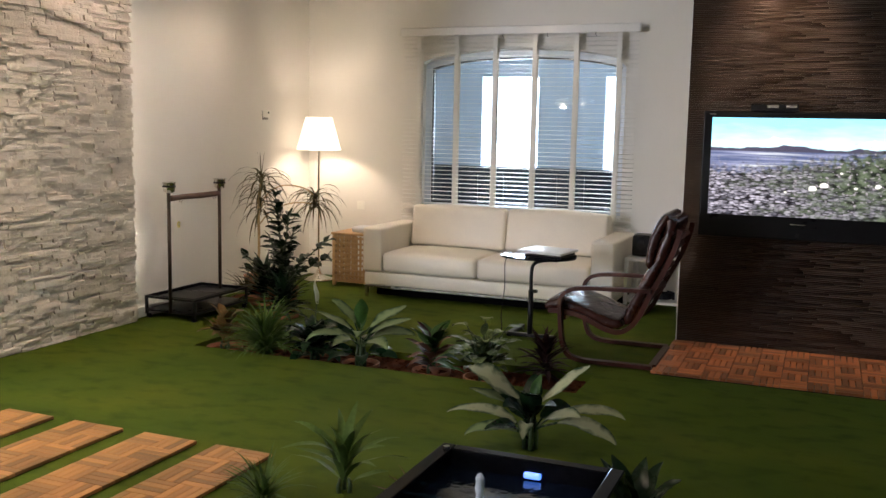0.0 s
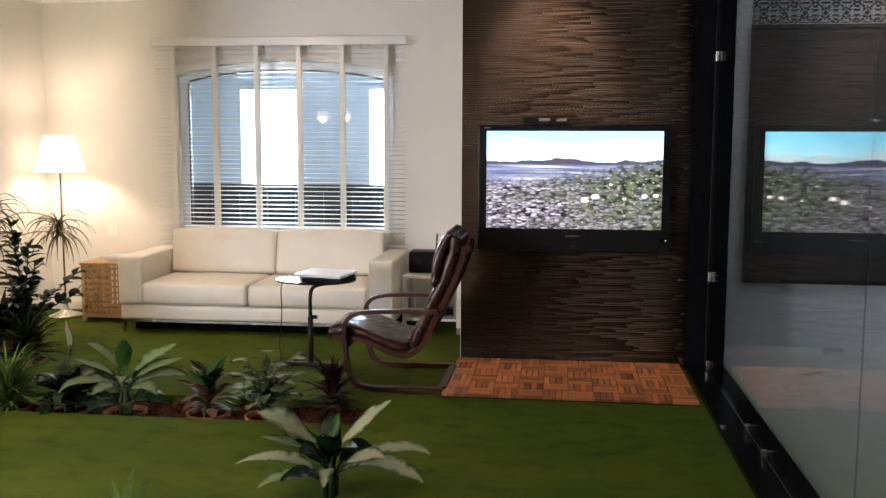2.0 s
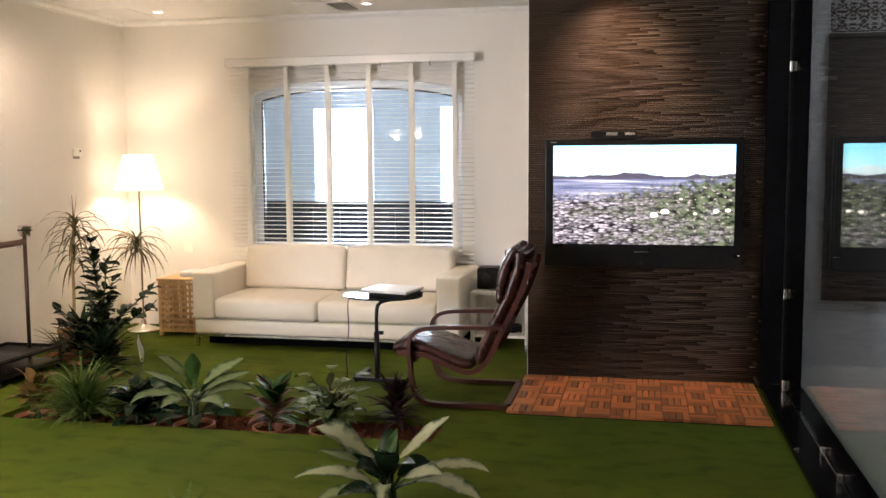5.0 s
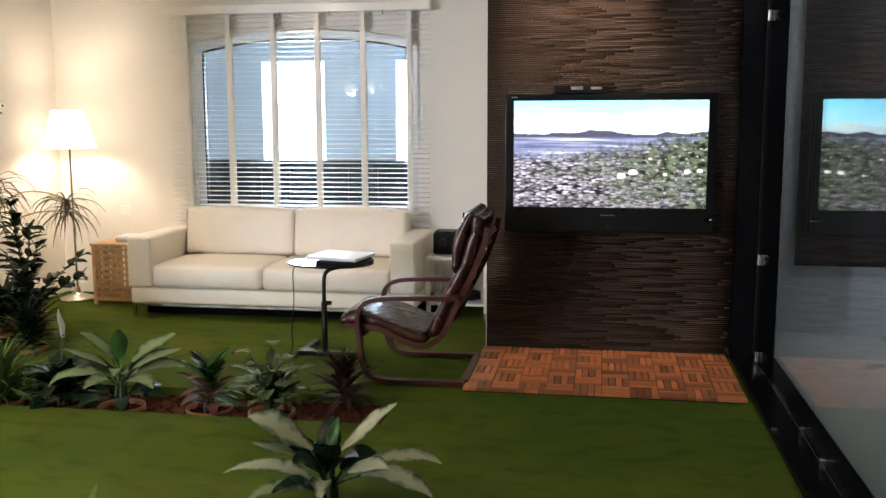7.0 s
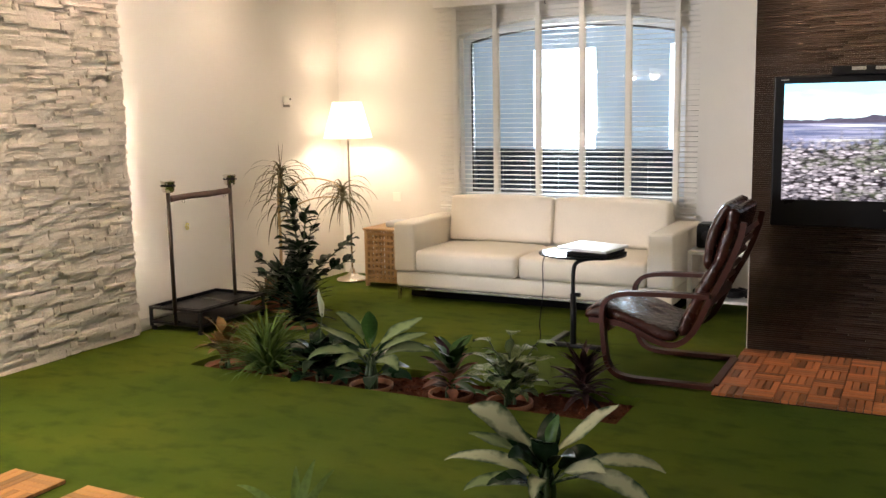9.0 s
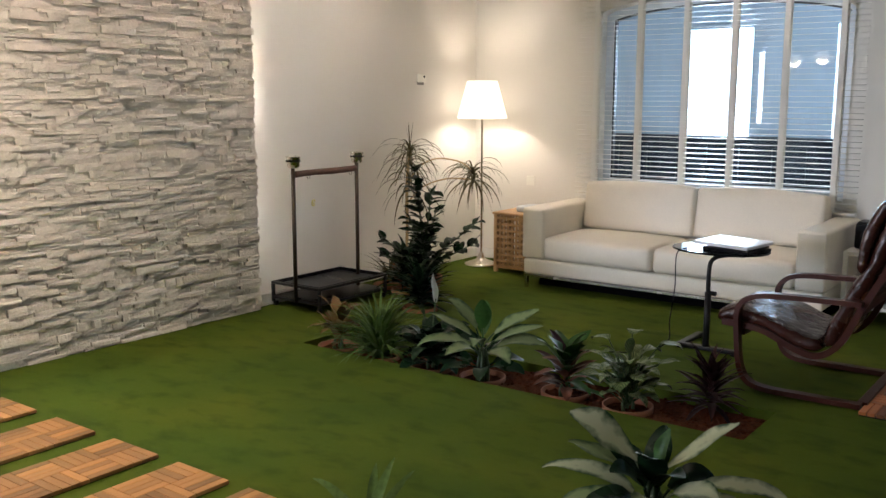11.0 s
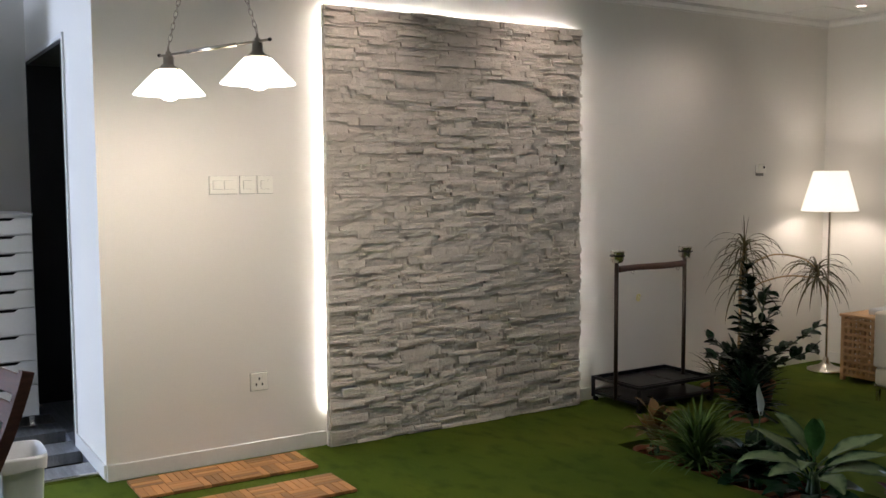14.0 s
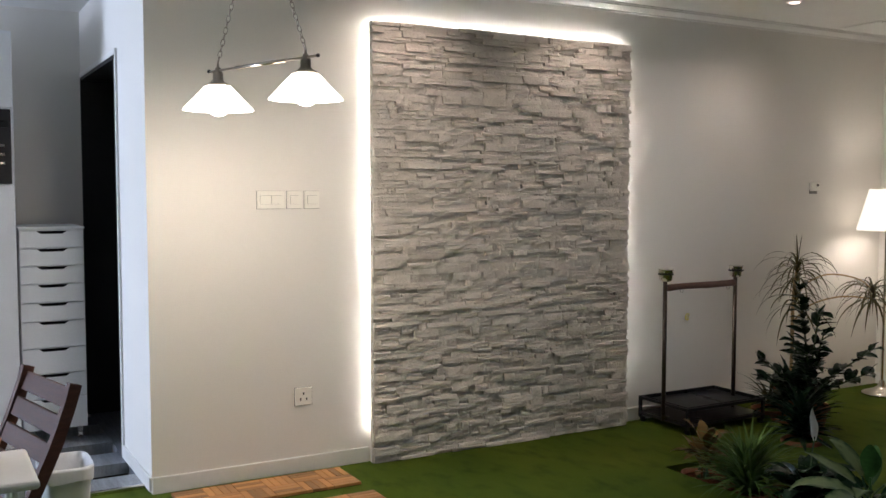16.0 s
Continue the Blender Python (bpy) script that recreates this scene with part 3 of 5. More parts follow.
# ---- glass wall on the east side ----
gw = thing("glass_wall", "frameless clear glass wall with steel clamps in a black lining", "glass wall", kind="structure")
for y0, y1 in ((GY0 + .04, 3.495), (3.501, YB - 0.04)):
    pane = part("pane", bx(XG + 0.012, XG + 0.022, y0, y1, 0.045, 2.64), PANE, gw)
    pane.visible_shadow = False
for y, z in ((6.47, 2.016), (6.47, 0.63), (6.42, 0.065)):
    part("clamp", bx(XG - 0.009, XG + 0.011, y + 0.005, y + 0.022, z - 0.032, z + 0.032, 0.004), CHROME, gw, "small polished steel glass clamp")
for y in (5.14, 4.74):
    part("clamp", bx(XG - 0.014, XG + 0.011, y - 0.013, y + 0.013, 0.03, 0.074, 0.004), CHROME, gw, "small polished steel glass clamp")
part("channel", bx(XG + .008, XG + .0115, GY0 + .04, YB - .04, .0285, .0305), CHROME, gw, "thin bright steel channel under the glass")
part("channel", bx(XG + .010, XG + .024, YB - .0395, YB - .036, .04, 2.64), BLACKM, gw)
part("floor_bolt", bx(XB1 + 0.0, XB1 + 0.022, 5.18, 5.21, 0.029, 0.045, 0.003), CHROME, gw)
# seen through it: fretwork frieze and dark blind on the court wall
# black sheet that gives the fretwork holes their shade by colour
struct("frieze_shade_sheet", bx(1.06, 3.6, 7.392, 7.399, 2.32, 2.60), BLACKM, "black sheet standing in for shade behind the fretwork", "void")
fz = thing("fretwork_panel", "white pierced fretwork frieze above the dark blind", "fretwork panel")
bm = bmesh.new()
FX0, FX1, FZ0, FZ1 = 1.06, 3.6, 2.32, 2.60
box(bm, FX0, FX1, 7.375, 7.395, FZ0 - 0.03, FZ0), box(bm, FX0, FX1, 7.375, 7.395, FZ1, FZ1 + 0.06)
u, cell = 0.070, 0.00875
for i in range(int((FX1 - FX0) / cell)):
    for j in range(32):
        p_ = abs((((i + .5) * cell / u) % 2) - 1)
        q_ = 2 * abs((((j + .5) * cell / u) % 2) - 1) - 1
        hole = math.sin(6.5 * p_ + 1.8 * math.sin(3.2 * q_ + 1)) * math.cos(4.6 * q_ + 1.5 * math.sin(5 * p_)) > .05
        if not hole:
            x_, z_ = FX0 + i * cell, FZ0 + j * cell
            vs = [bm.verts.new(c) for c in ((x_, 7.378, z_), (x_ + cell, 7.378, z_), (x_ + cell, 7.378, z_ + cell), (x_, 7.378, z_ + cell))]
            bm.faces.new(vs)
bmesh.ops.remove_doubles(bm, verts=bm.verts[:], dist=.0002)
bmesh.ops.solidify(bm, geom=[f for f in bm.faces if all(abs(v.co.y - 7.378) < 1e-4 for v in f.verts)], thickness=.008)
part("fretwork", bm, mat("white_painted_fretwork", (0.34, 0.35, 0.36), 0.7), fz)
bd = thing("roller_blind", "dark grey roller blind drawn over the court window", "blind")
part("blind_fabric", bx(1.05, 3.5, 7.36, 7.37, 0.5, 2.28), mat("charcoal_fabric", (0.032, 0.031, 0.032), 0.9, vary=0.15, scale=3, fine=220, bump=0.3), bd)
part("hem_bar", bx(1.05, 3.5, 7.355, 7.375, 0.47, 0.5, 0.004), BLACKM, bd)
part("pelmet", bx(1.05, 3.5, 7.34, 7.395, 2.28, 2.31, 0.004), BLACKM, bd)

# ---- ceiling fittings ----
# the last fitting, at (-1.1, 3.2), is added for the extra spot
for dx, dy in DOWN + [(-1.1, 3.2)]:
    d = thing("downlight", "small round recessed white downlight, lit", "downlight", (dx, dy, CEIL), group="ceiling downlights")
    part("rim", lathe(bmesh.new(), [(0.034, -0.008), (0.048, -0.008), (0.05, -0.001)], sides=24), TRIM, d, smooth=True)
    bm = bmesh.new()
    bmesh.ops.create_circle(bm, cap_ends=True, segments=20, radius=0.033, matrix=Matrix.Translation((0, 0, -0.006)))
    ln = part("lens", bm, LENS, d, "glowing lens")
for cx, cy, w, dp, fins in ((-2.68, 7.75, 0.46, 0.42, 6), (-4.46, 7.70, 0.36, 0.48, 0)):
    v = thing("ceiling_vent", "square white air grille with slanted slats", "air vent", (cx, cy, CEIL), group="ceiling vents")
    h, g = w / 2, dp / 2
    part("frame", box(box(box(bx(-h, h, -g, -g + .02, -.007, -.001), -h, h, g - .02, g, -.007, -.001), -h, -h + .02, -g + .02, g - .02, -.007, -.001), h - .02, h, -g + .02, g - .02, -.007, -.001), TRIM, v)
    x_end = h - .02 - .028 * fins
    for k in range(11):
        y = -g + 0.035 + k * (dp - 0.07) / 10
        s = part("slat", bx(-h + .02, x_end - .002, -0.014, 0.014, -0.001, 0.001), TRIM, v)
        s.matrix_local = pose(0, y, -0.009, -24)
    for k in range(fins):
        part("fin", bx(x_end + .028 * k, x_end + .028 * k + .003, -g + .022, g - .022, -.009, -.0026), TRIM, v)
    # black plate in place of the shade between slats and fins
    part("backing", bx(-h + .021, h - .021, -g + .021, g - .021, -0.0025, -0.001), BLACKM, v, "black plate standing in for shade behind the slats")


# ---- venetian blind on the window wall ----
vb = thing("venetian_blind", "white wooden venetian blind with cloth tapes, slats tilted open", "blind")
BX0, BX1, BY, BZ0, BZ1 = -3.68, -1.545, 8.045, 0.63, 2.268
part("head_rail", box(bx(BX0 - 0.02, BX1 + 0.02, BY - 0.045, BY - 0.03, BZ1 - 0.005, BZ1 + 0.072, 0.012, 3), BX0 + .03, BX1 - .08, BY - .03, YN - .002, BZ1 + .03, BZ1 + .066, .004), TRIM, vb, "white valance over the blind")
slat_me = mesh_of(box(bmesh.new(), BX0, BX1, -0.0245, 0.0245, -0.0009, 0.0009, 0.0004, 1), mat("white_blind_slat", (0.80, 0.78, 0.73), 0.45, vary=0.03), name="slat")
NS = 43
for i in range(NS):
    ob = new("slat", slat_me)
    ob.parent = vb
    ob.matrix_local = pose(0, BY, BZ1 - 0.03 - i * (BZ1 - BZ0 - 0.05) / (NS - 1), 2)
part("bottom_rail", bx(BX0, BX1, BY - 0.022, BY + 0.022, BZ0 - 0.02, BZ0, 0.004), TRIM, vb)
TAPE = mat("white_cotton_tape", (0.82, 0.80, 0.75), 0.9, vary=0.03, fine=300)
for x in (-3.515, -3.157, -2.792, -2.432, -2.067, -1.70):
    bm = bmesh.new()
    box(bm, x - 0.019, x + 0.019, BY - 0.0275, BY - 0.0262, BZ0 - 0.01, BZ1), box(bm, x - 0.019, x + 0.019, BY + 0.0262, BY + 0.0275, BZ0 - 0.01, BZ1)
    part("tape", bm, TAPE, vb)
for x in (-2.72, -2.32, -1.90):
    part("hook", tube(bmesh.new(), [(x, BY - .047, BZ1 + .0), (x, BY - .05, BZ1 - .02), (x + .008, BY - .05, BZ1 - .03)], 0.003, 6), BLACKM, vb)

# ---- sofa ----
sf = thing("sofa", "two-seat cream leather sofa with box arms on a steel rail", "sofa")
SX0, SX1, SY0, SY1 = -3.66, -1.50, 7.20, 8.02
part("base", bx(SX0 + 0.01, SX1 - 0.01, SY0 + 0.012, SY1, 0.108, 0.222, 0.018, 3), LEATHER, sf, smooth=True)
for nm, x0, x1 in (("arm", SX0, SX0 + 0.185), ("arm", SX1 - 0.185, SX1)):
    arm = part(nm, cushion(bmesh.new(), x0, x1, SY0, SY1, 0.224, 0.60, 0.022, 0.004, 5), LEATHER, sf, smooth=True)
    part("piping", tube(bmesh.new(), [(x0 + .015, SY0 + .003, .235), (x0 + .015, SY0 - .001, .585), (x1 - .015, SY0 - .001, .585), (x1 - .015, SY0 + .003, .235)], 0.004, 6), LEATHER, arm)
XM = (SX0 + SX1) / 2
for x0, x1 in ((SX0 + 0.188, XM - 0.003), (XM + 0.003, SX1 - 0.188)):
    q0, q1 = (x0, x1 - .045) if x0 < XM - .5 else (x0 - .045, x1)
    part("seat_cushion", cushion(bmesh.new(), q0, q1, SY0 - 0.012, SY0 + 0.62, 0.226, 0.395, 0.035, 0.028), LEATHER, sf, smooth=True)
    bk = part("back_cushion", cushion(bmesh.new(), x0, x1, -0.075, 0.075, 0.0, 0.36, 0.03, 0.03), LEATHER, sf, smooth=True)
    bk.matrix_local = pose(0, SY0 + 0.64, 0.395, -9)
part("back_frame", bx(SX0 + 0.187, SX1 - 0.187, SY1 - 0.12, SY1 - .002, 0.24, 0.66, 0.03, 3), LEATHER, sf, smooth=True)
# black panel standing in for the shade in the gap under the seat
part("underseat_shade", bx(SX0 + .06, SX1 - .06, SY0 + .16, SY1 - .02, 0.003, 0.105, .003), SEAT_SHADE, sf, "black panel standing in for the shade under the seat")
part("plinth_rail", bx(SX0 + .01, SX1 - .01, SY0 + .015, SY0 + .03, 0.086, 0.106, .002), CHROME, sf, "thin steel rail under the seat")
for x, y in ((SX0 + 0.03, SY0 + 0.03), (SX1 - 0.03, SY0 + 0.03), (SX0 + 0.03, SY1 - 0.04), (SX1 - 0.03, SY1 - 0.04)):
    part("leg", bx(x - 0.012, x + 0.012, y - 0.012, y + 0.012, 0.0, 0.107, 0.002), CHROME, sf, "slim steel leg")

# ---- slatted wooden box and the cup on it ----
CX0, CX1, CY0, CY1 = -4.175, -3.80, 7.60, 8.02
cr = thing("slatted_box", "small pine storage box with square lattice sides", "storage box")
part("lid", bx(CX0 - .01, CX1 + .01, CY0 - .01, CY1, 0.468, 0.488, .004), PINE, cr)
for x, y in ((CX0, CY0), (CX1 - .03, CY0), (CX0, CY1 - .03), (CX1 - .03, CY1 - .03)):
    part("post", bx(x, x + .03, y, y + .03, 0, .467, .003), PINE, cr)
part("floor_panel", bx(CX0 + .03, CX1 - .03, CY0 + .02, CY1 - .02, .05, .065), PINE, cr)
vert = mesh_of(bx(-.009, .009, -.005, .005, .03, .46), PINE, name="lattice_upright")
horz = mesh_of(bx(.03, CX1 - CX0 - .03, -.005, .005, -.009, .009), PINE, name="lattice_bar")
horzs = mesh_of(bx(.03, CY1 - CY0 - .03, -.005, .005, -.009, .009), PINE, name="lattice_bar")
for side in range(2):
    for k in range(8):
        ob = new("lattice_upright", vert)
        ob.parent = cr
        ob.matrix_local = pose(CX0 + .055 + k * (CX1 - CX0 - .11) / 7, CY0 + .015, 0) if side == 0 else pose(CX0 + .012, CY0 + .055 + k * (CY1 - CY0 - .11) / 7, 0, 0, 0, 90)
    for k in range(9):
        ob = new("lattice_bar", horz if side == 0 else horzs)
        ob.parent = cr
        ob.matrix_local = pose(CX0, CY0 + .005, .045 + k * .0495) if side == 0 else pose(CX0 + .022, CY0, .045 + k * .0495, 0, 0, 90)
tray = thing("folded_cloth", "folded white cloth lying on the wooden box", "cloth", (-3.93, 7.8, 0.4885))
part("cloth", cushion(bmesh.new(), -.10, .11, -.10, .10, 0, .045, .015, .004, 3), LINER, tray, smooth=True)

# ---- floor lamp ----
LX, LY = -4.42, 7.78
fl = thing("floor_lamp", "brushed steel floor lamp with a lit white tapered shade", "floor lamp", (LX, LY, 0))
part("base", lathe(bmesh.new(), [(0.0, 0), (0.135, 0), (0.14, 0.008), (0.135, 0.018), (0.10, 0.03), (0.055, 0.045), (0.028, 0.07), (0.02, 0.10), (0.014, 0.11), (0, 0.11)], sides=40), CHROME, fl, smooth=True)
part("pole", lathe(bmesh.new(), [(0.0095, 0.10), (0.0095, 1.28), (0.013, 1.285), (0.013, 1.31), (0, 1.31)], sides=14), CHROME, fl, smooth=True)
part("shade", lathe(bmesh.new(), [(0.205, 1.225), (0.122, 1.525), (0.120, 1.525), (0.203, 1.227)], sides=40), FABRIC, fl, "lit white fabric shade", smooth=True).visible_shadow = True
part("spider", tube(tube(bmesh.new(), [(-.12, 0, 1.515), (.12, 0, 1.515)], .002, 6), [(0, -.12, 1.515), (0, .12, 1.515)], .002, 6), CHROME, fl)
part("bulb", lathe(bmesh.new(), [(0.012, 1.31), (0.02, 1.335), (0.03, 1.36), (0.03, 1.385), (0.018, 1.405), (0, 1.41)], sides=16), BULB, fl, smooth=True).visible_shadow = False

# ---- play stand: tray, two poles and a perch bar ----
POLISH = mat("polished_steel", (.78, .74, .68), .26, 1.0, vary=.05, bump=0.02)
STEELD = mat("dull_bronze_steel", (.085, .062, .05), .35, 1.0, vary=.2)
ps = thing("perch_stand", "black tray stand with two steel poles and a wooden perch", "perch stand")
TX0, TX1, TY0, TY1 = -4.69, -4.24, 5.66, 6.34
bm = bmesh.new()
for z in (0.15, 0.05):
    box(bm, TX0, TX1, TY0, TY0 + .018, z, z + .018), box(bm, TX0, TX1, TY1 - .018, TY1, z, z + .018)
    box(bm, TX0, TX0 + .018, TY0 + .018, TY1 - .018, z, z + .018), box(bm, TX1 - .018, TX1, TY0 + .018, TY1 - .018, z, z + .018)
for x in (TX0, TX1 - .018):
    for y in (TY0, TY1 - .018):
        box(bm, x, x + .018, y, y + .018, 0.03, 0.149)
part("frame", bm, BLACKM, ps)
bm = bmesh.new()
box(bm, TX0 + .02, TX1 - .02, TY0 + .02, TY1 - .02, .145, .149)
for a, b, c, d in ((TX0 + .019, TX0 + .023, TY0 + .02, TY1 - .02), (TX1 - .023, TX1 - .019, TY0 + .02, TY1 - .02), (TX0 + .023, TX1 - .023, TY0 + .019, TY0 + .023), (TX0 + .023, TX1 - .023, TY1 - .023, TY1 - .019)):
    box(bm, a, b, c, d, .149, .172)
part("tray", bm, BLACKP, ps)
part("lower_tray", bx(TX0 + .02, TX1 - .02, TY0 + .02, TY1 - .02, .066, .07), BLACKP, ps)
for x in (TX0 + .02, TX1 - .02):
    for y in (TY0 + .02, TY1 - .02):
        part("caster", bx(x - .018, x + .018, y - .012, y + .012, 0.0, 0.032, .008), BLACKP, ps)
PXX = -4.455
for y in (5.66, 6.275):
    pl = part("pole", tube(bmesh.new(), [(PXX, y, .05), (PXX, y, .945)], .0135, 14), STEELD, ps, "dull steel pole", smooth=True)
    cup = part("cup", lathe(bmesh.new(), [(0.0, .945), (.030, .945), (.040, .955), (.046, 1.015), (.051, 1.020), (.045, 1.018), (.037, .962), (0, .955)], PXX + .01, y - .005, 24), POLISH, ps, "small steel feeding cup", smooth=True)
    part("cup_ring", lathe(bmesh.new(), [(.0445, .985), (.049, .985), (.049, .994), (.0455, .994)], PXX + .01, y - .005, 24), BLACKP, cup, smooth=True)
perch = smooth_path([(PXX, 5.672, .90), (PXX, 5.83, .905), (PXX, 6.07, .903), (PXX, 6.263, .907)], 8)
part("perch", tube(bmesh.new(), perch, [.021 + .0025 * noise.noise(Vector(p) * 14) for p in perch], 14), mat("worn_wooden_perch", (0.11, 0.05, 0.03), 0.6, vary=0.3, scale=9, fine=60), ps, "worn wooden perch", smooth=True)
for y in (5.80, 6.21):
    part("eye_hook", tube(bmesh.new(), [(PXX + .012 * math.sin(a), y, .876 + .012 * math.cos(a)) for a in (k * math.pi / 5 for k in range(11))], .002, 6), CHROME, ps)
sc = thing("wall_mark", "small yellow curl mark on the white wall", "wall mark")
part("curl", tube(bmesh.new(), [(XW + .003, 6.10 + .014 * math.sin(a) + .008 * k / 12, .64 + .016 * math.cos(a) + (.03 * k / 12)) for k, a in enumerate(i * 2 * math.pi / 9 for i in range(13))], .0035, 6), mat("yellow_paint", (0.75, 0.65, 0.12), .6), sc)

# ---- round side table with laptop ----
st = thing("laptop_table", "small black glass table on a height-adjustable steel post", "side table", (-1.90, 6.50, 0))
bm = bmesh.new()
top = []
for z, s in ((.548, .985), (.551, 1), (.557, 1), (.560, .985)):
    top.append([bm.verts.new((.275 * s * math.cos(a), .215 * s * math.sin(a), z)) for a in (2 * math.pi * k / 48 for k in range(48))])
for a, b in zip(top, top[1:]):
    for k in range(48):
        bm.faces.new((a[k], a[(k + 1) % 48], b[(k + 1) % 48], b[k]))
bm.faces.new(top[0][::-1]), bm.faces.new(top[-1])
part("tabletop", bm, TABLEG, st, "black glass top", smooth=False)
part("post", tube(tube(bmesh.new(), [(0.01, -.19, .03), (0.01, -.19, .34)], .018, 14), smooth_path([(0.01, -.19, .33), (0.01, -.19, .46), (.02, -.175, .52), (.06, -.12, .54), (.12, -.05, .54)], 5), .012, 12), BLACKM, st, smooth=True)
part("knob", tube(bmesh.new(), [(.02, -.19, .335), (.055, -.19, .335)], .013, 12), BLACKP, st)
part("bracket", bx(-.02, .17, -.1, .06, .535, .546, .002), BLACKM, st)
part("foot", box(bx(-.16, .19, -.205, -.165, .008, .032, .006), -.16, -.12, -.20, .12, .008, .030, .006), BLACKM, st)
for x, y in ((-.14, -.18), (.17, -.185), (-.14, .10)):
    part("foot_pad", bx(x - .015, x + .015, y - .015, y + .015, 0, .008), BLACKP, st)
lp = thing("laptop", "closed white laptop on a dark wedge stand on the glass table", "laptop", (-1.82, 6.49, .5605), -14)
part("body", bx(-.175, .175, -.13, .13, -.010, .010, .006, 3), BOOKW, lp).matrix_local = pose(-.01, 0, .040, 2)
part("wedge_stand", box(bx(-.13, .165, -.115, .11, .0, .016, .004), -.12, .15, -.08, .11, .016, .030, .004), BLACKP, lp, "dark wedge stand")
cb = thing("power_cable", "thin dark cable hanging from the table to the turf", "cable")
part("cable", tube(bmesh.new(), smooth_path([(-2.05, 6.38, .565), (-2.09, 6.33, .53), (-2.08, 6.30, .35), (-2.09, 6.27, .16), (-2.07, 6.2, .05), (-2.16, 6.05, .012), (-2.3, 5.95, .01)], 6), .0035, 6), BLACKP, cb, smooth=True)

# ---- bentwood armchair ----
ac = thing("armchair", "cantilever armchair of reddish bentwood with dark brown leather cushion", "armchair")
AYC, HW = 6.085, 0.31
for s in (-1, 1):
    y = AYC + s * HW
    fr = strip(bmesh.new(), [(p.x, p.z) for p in smooth_path([(-0.95, 0, .02), (-1.2, 0, .02), (-1.37, 0, .02), (-1.465, 0, .042), (-1.51, 0, .11), (-1.53, 0, .25), (-1.535, 0, .38), (-1.505, 0, .44), (-1.45, 0, .468), (-1.37, 0, .48), (-1.2, 0, .486), (-0.975, 0, .49)], 5)], .05, .024)
    o = part("side_frame", fr, BENT, ac, "bent laminated side frame")
    o.matrix_local = pose(0, y, 0)
    sp = strip(bmesh.new(), [(p.x, p.z) for p in smooth_path([(-1.62, 0, .315), (-1.43, 0, .30), (-1.27, 0, .232), (-1.16, 0, .215), (-1.065, 0, .29), (-.985, 0, .46), (-.895, 0, .64), (-.84, 0, .79), (-.825, 0, .87)], 5)], .020, .030)
    o = part("seat_rail", sp, BENT, ac)
    o.matrix_local = pose(0, AYC + s * (HW - .030), 0)
part("cross_rail", bx(-.975, -.93, AYC - HW + .026, AYC + HW - .026, .008, .032, .004), BENT, ac)
part("cross_rail", bx(-1.53, -1.505, AYC - HW + .026, AYC + HW - .026, .26, .31, .004), BENT, ac)
part("cross_rail", bx(-1.0, -.975, AYC - HW + .026, AYC + HW - .026, .43, .47, .004), BENT, ac)
for k in range(6):
    t = k / 5
    part("slat", bx(-.012, .012, AYC - HW + .07, AYC + HW - .07, -.004, .004), BENT, ac).matrix_local = pose(-.985 + t * .145, 0, .47 + t * .34, 0, 67)


def pad(path, th, half, n_quilt):
    """A quilted cushion along a path in the xz plane."""
    pts = [Vector((p.x, 0, p.z)) for p in smooth_path(path, 7)]
    bm = bmesh.new()
    rings = []
    W = 14
    total = len(pts)
    for i, p in enumerate(pts):
        d = (pts[min(i + 1, total - 1)] - pts[max(i - 1, 0)]).normalized()
        n = Vector((-d.z, 0, d.x))
        e = min(1, min(i, total - 1 - i) / 2.5 + .25)
        q = .75 + .25 * abs(math.sin(math.pi * i / total * n_quilt))
        ring = []
        for k in range(2 * W):
            a = 2 * math.pi * k / (2 * W)
            cx, sy = math.cos(a), math.sin(a)
            ex = abs(cx) ** .35 * (1 if cx > 0 else -1)
            ey = abs(sy) ** .55 * (1 if sy > 0 else -1)
            w = .004 * noise.noise(Vector((p.x * 9, ex * 4, p.z * 9)))
            ring.append(bm.verts.new(p + n * (ey * th * e * q + w) + Vector((0, AYC + ex * half * (0.96 + .04 * e), 0))))
        rings.append(ring)
    for a, b in zip(rings, rings[1:]):
        for k in range(2 * W):
            bm.faces.new((a[k], a[(k + 1) % (2 * W)], b[(k + 1) % (2 * W)], b[k]))
    bm.faces.new(rings[0][::-1]), bm.faces.new(rings[-1])
    return bm


part("seat_cushion", pad([(-1.65, 0, .325), (-1.57, 0, .352), (-1.42, 0, .33), (-1.27, 0, .268), (-1.15, 0, .252)], .042, .272, 2), BROWN_L, ac, "creased dark brown leather seat", smooth=True)
part("back_cushion", pad([(-1.13, 0, .262), (-1.09, 0, .365), (-1.035, 0, .49), (-.965, 0, .63), (-.915, 0, .76), (-.888, 0, .87), (-.882, 0, .935)], .044, .272, 4), BROWN_L, ac, "dark brown leather back cushion", smooth=True)
part("headrest", pad([(-1.005, 0, .62), (-.998, 0, .72), (-.975, 0, .82), (-.932, 0, .91), (-.90, 0, .945)], .036, .262, 1), BROWN_L, ac, "folded-over leather headrest", smooth=True)

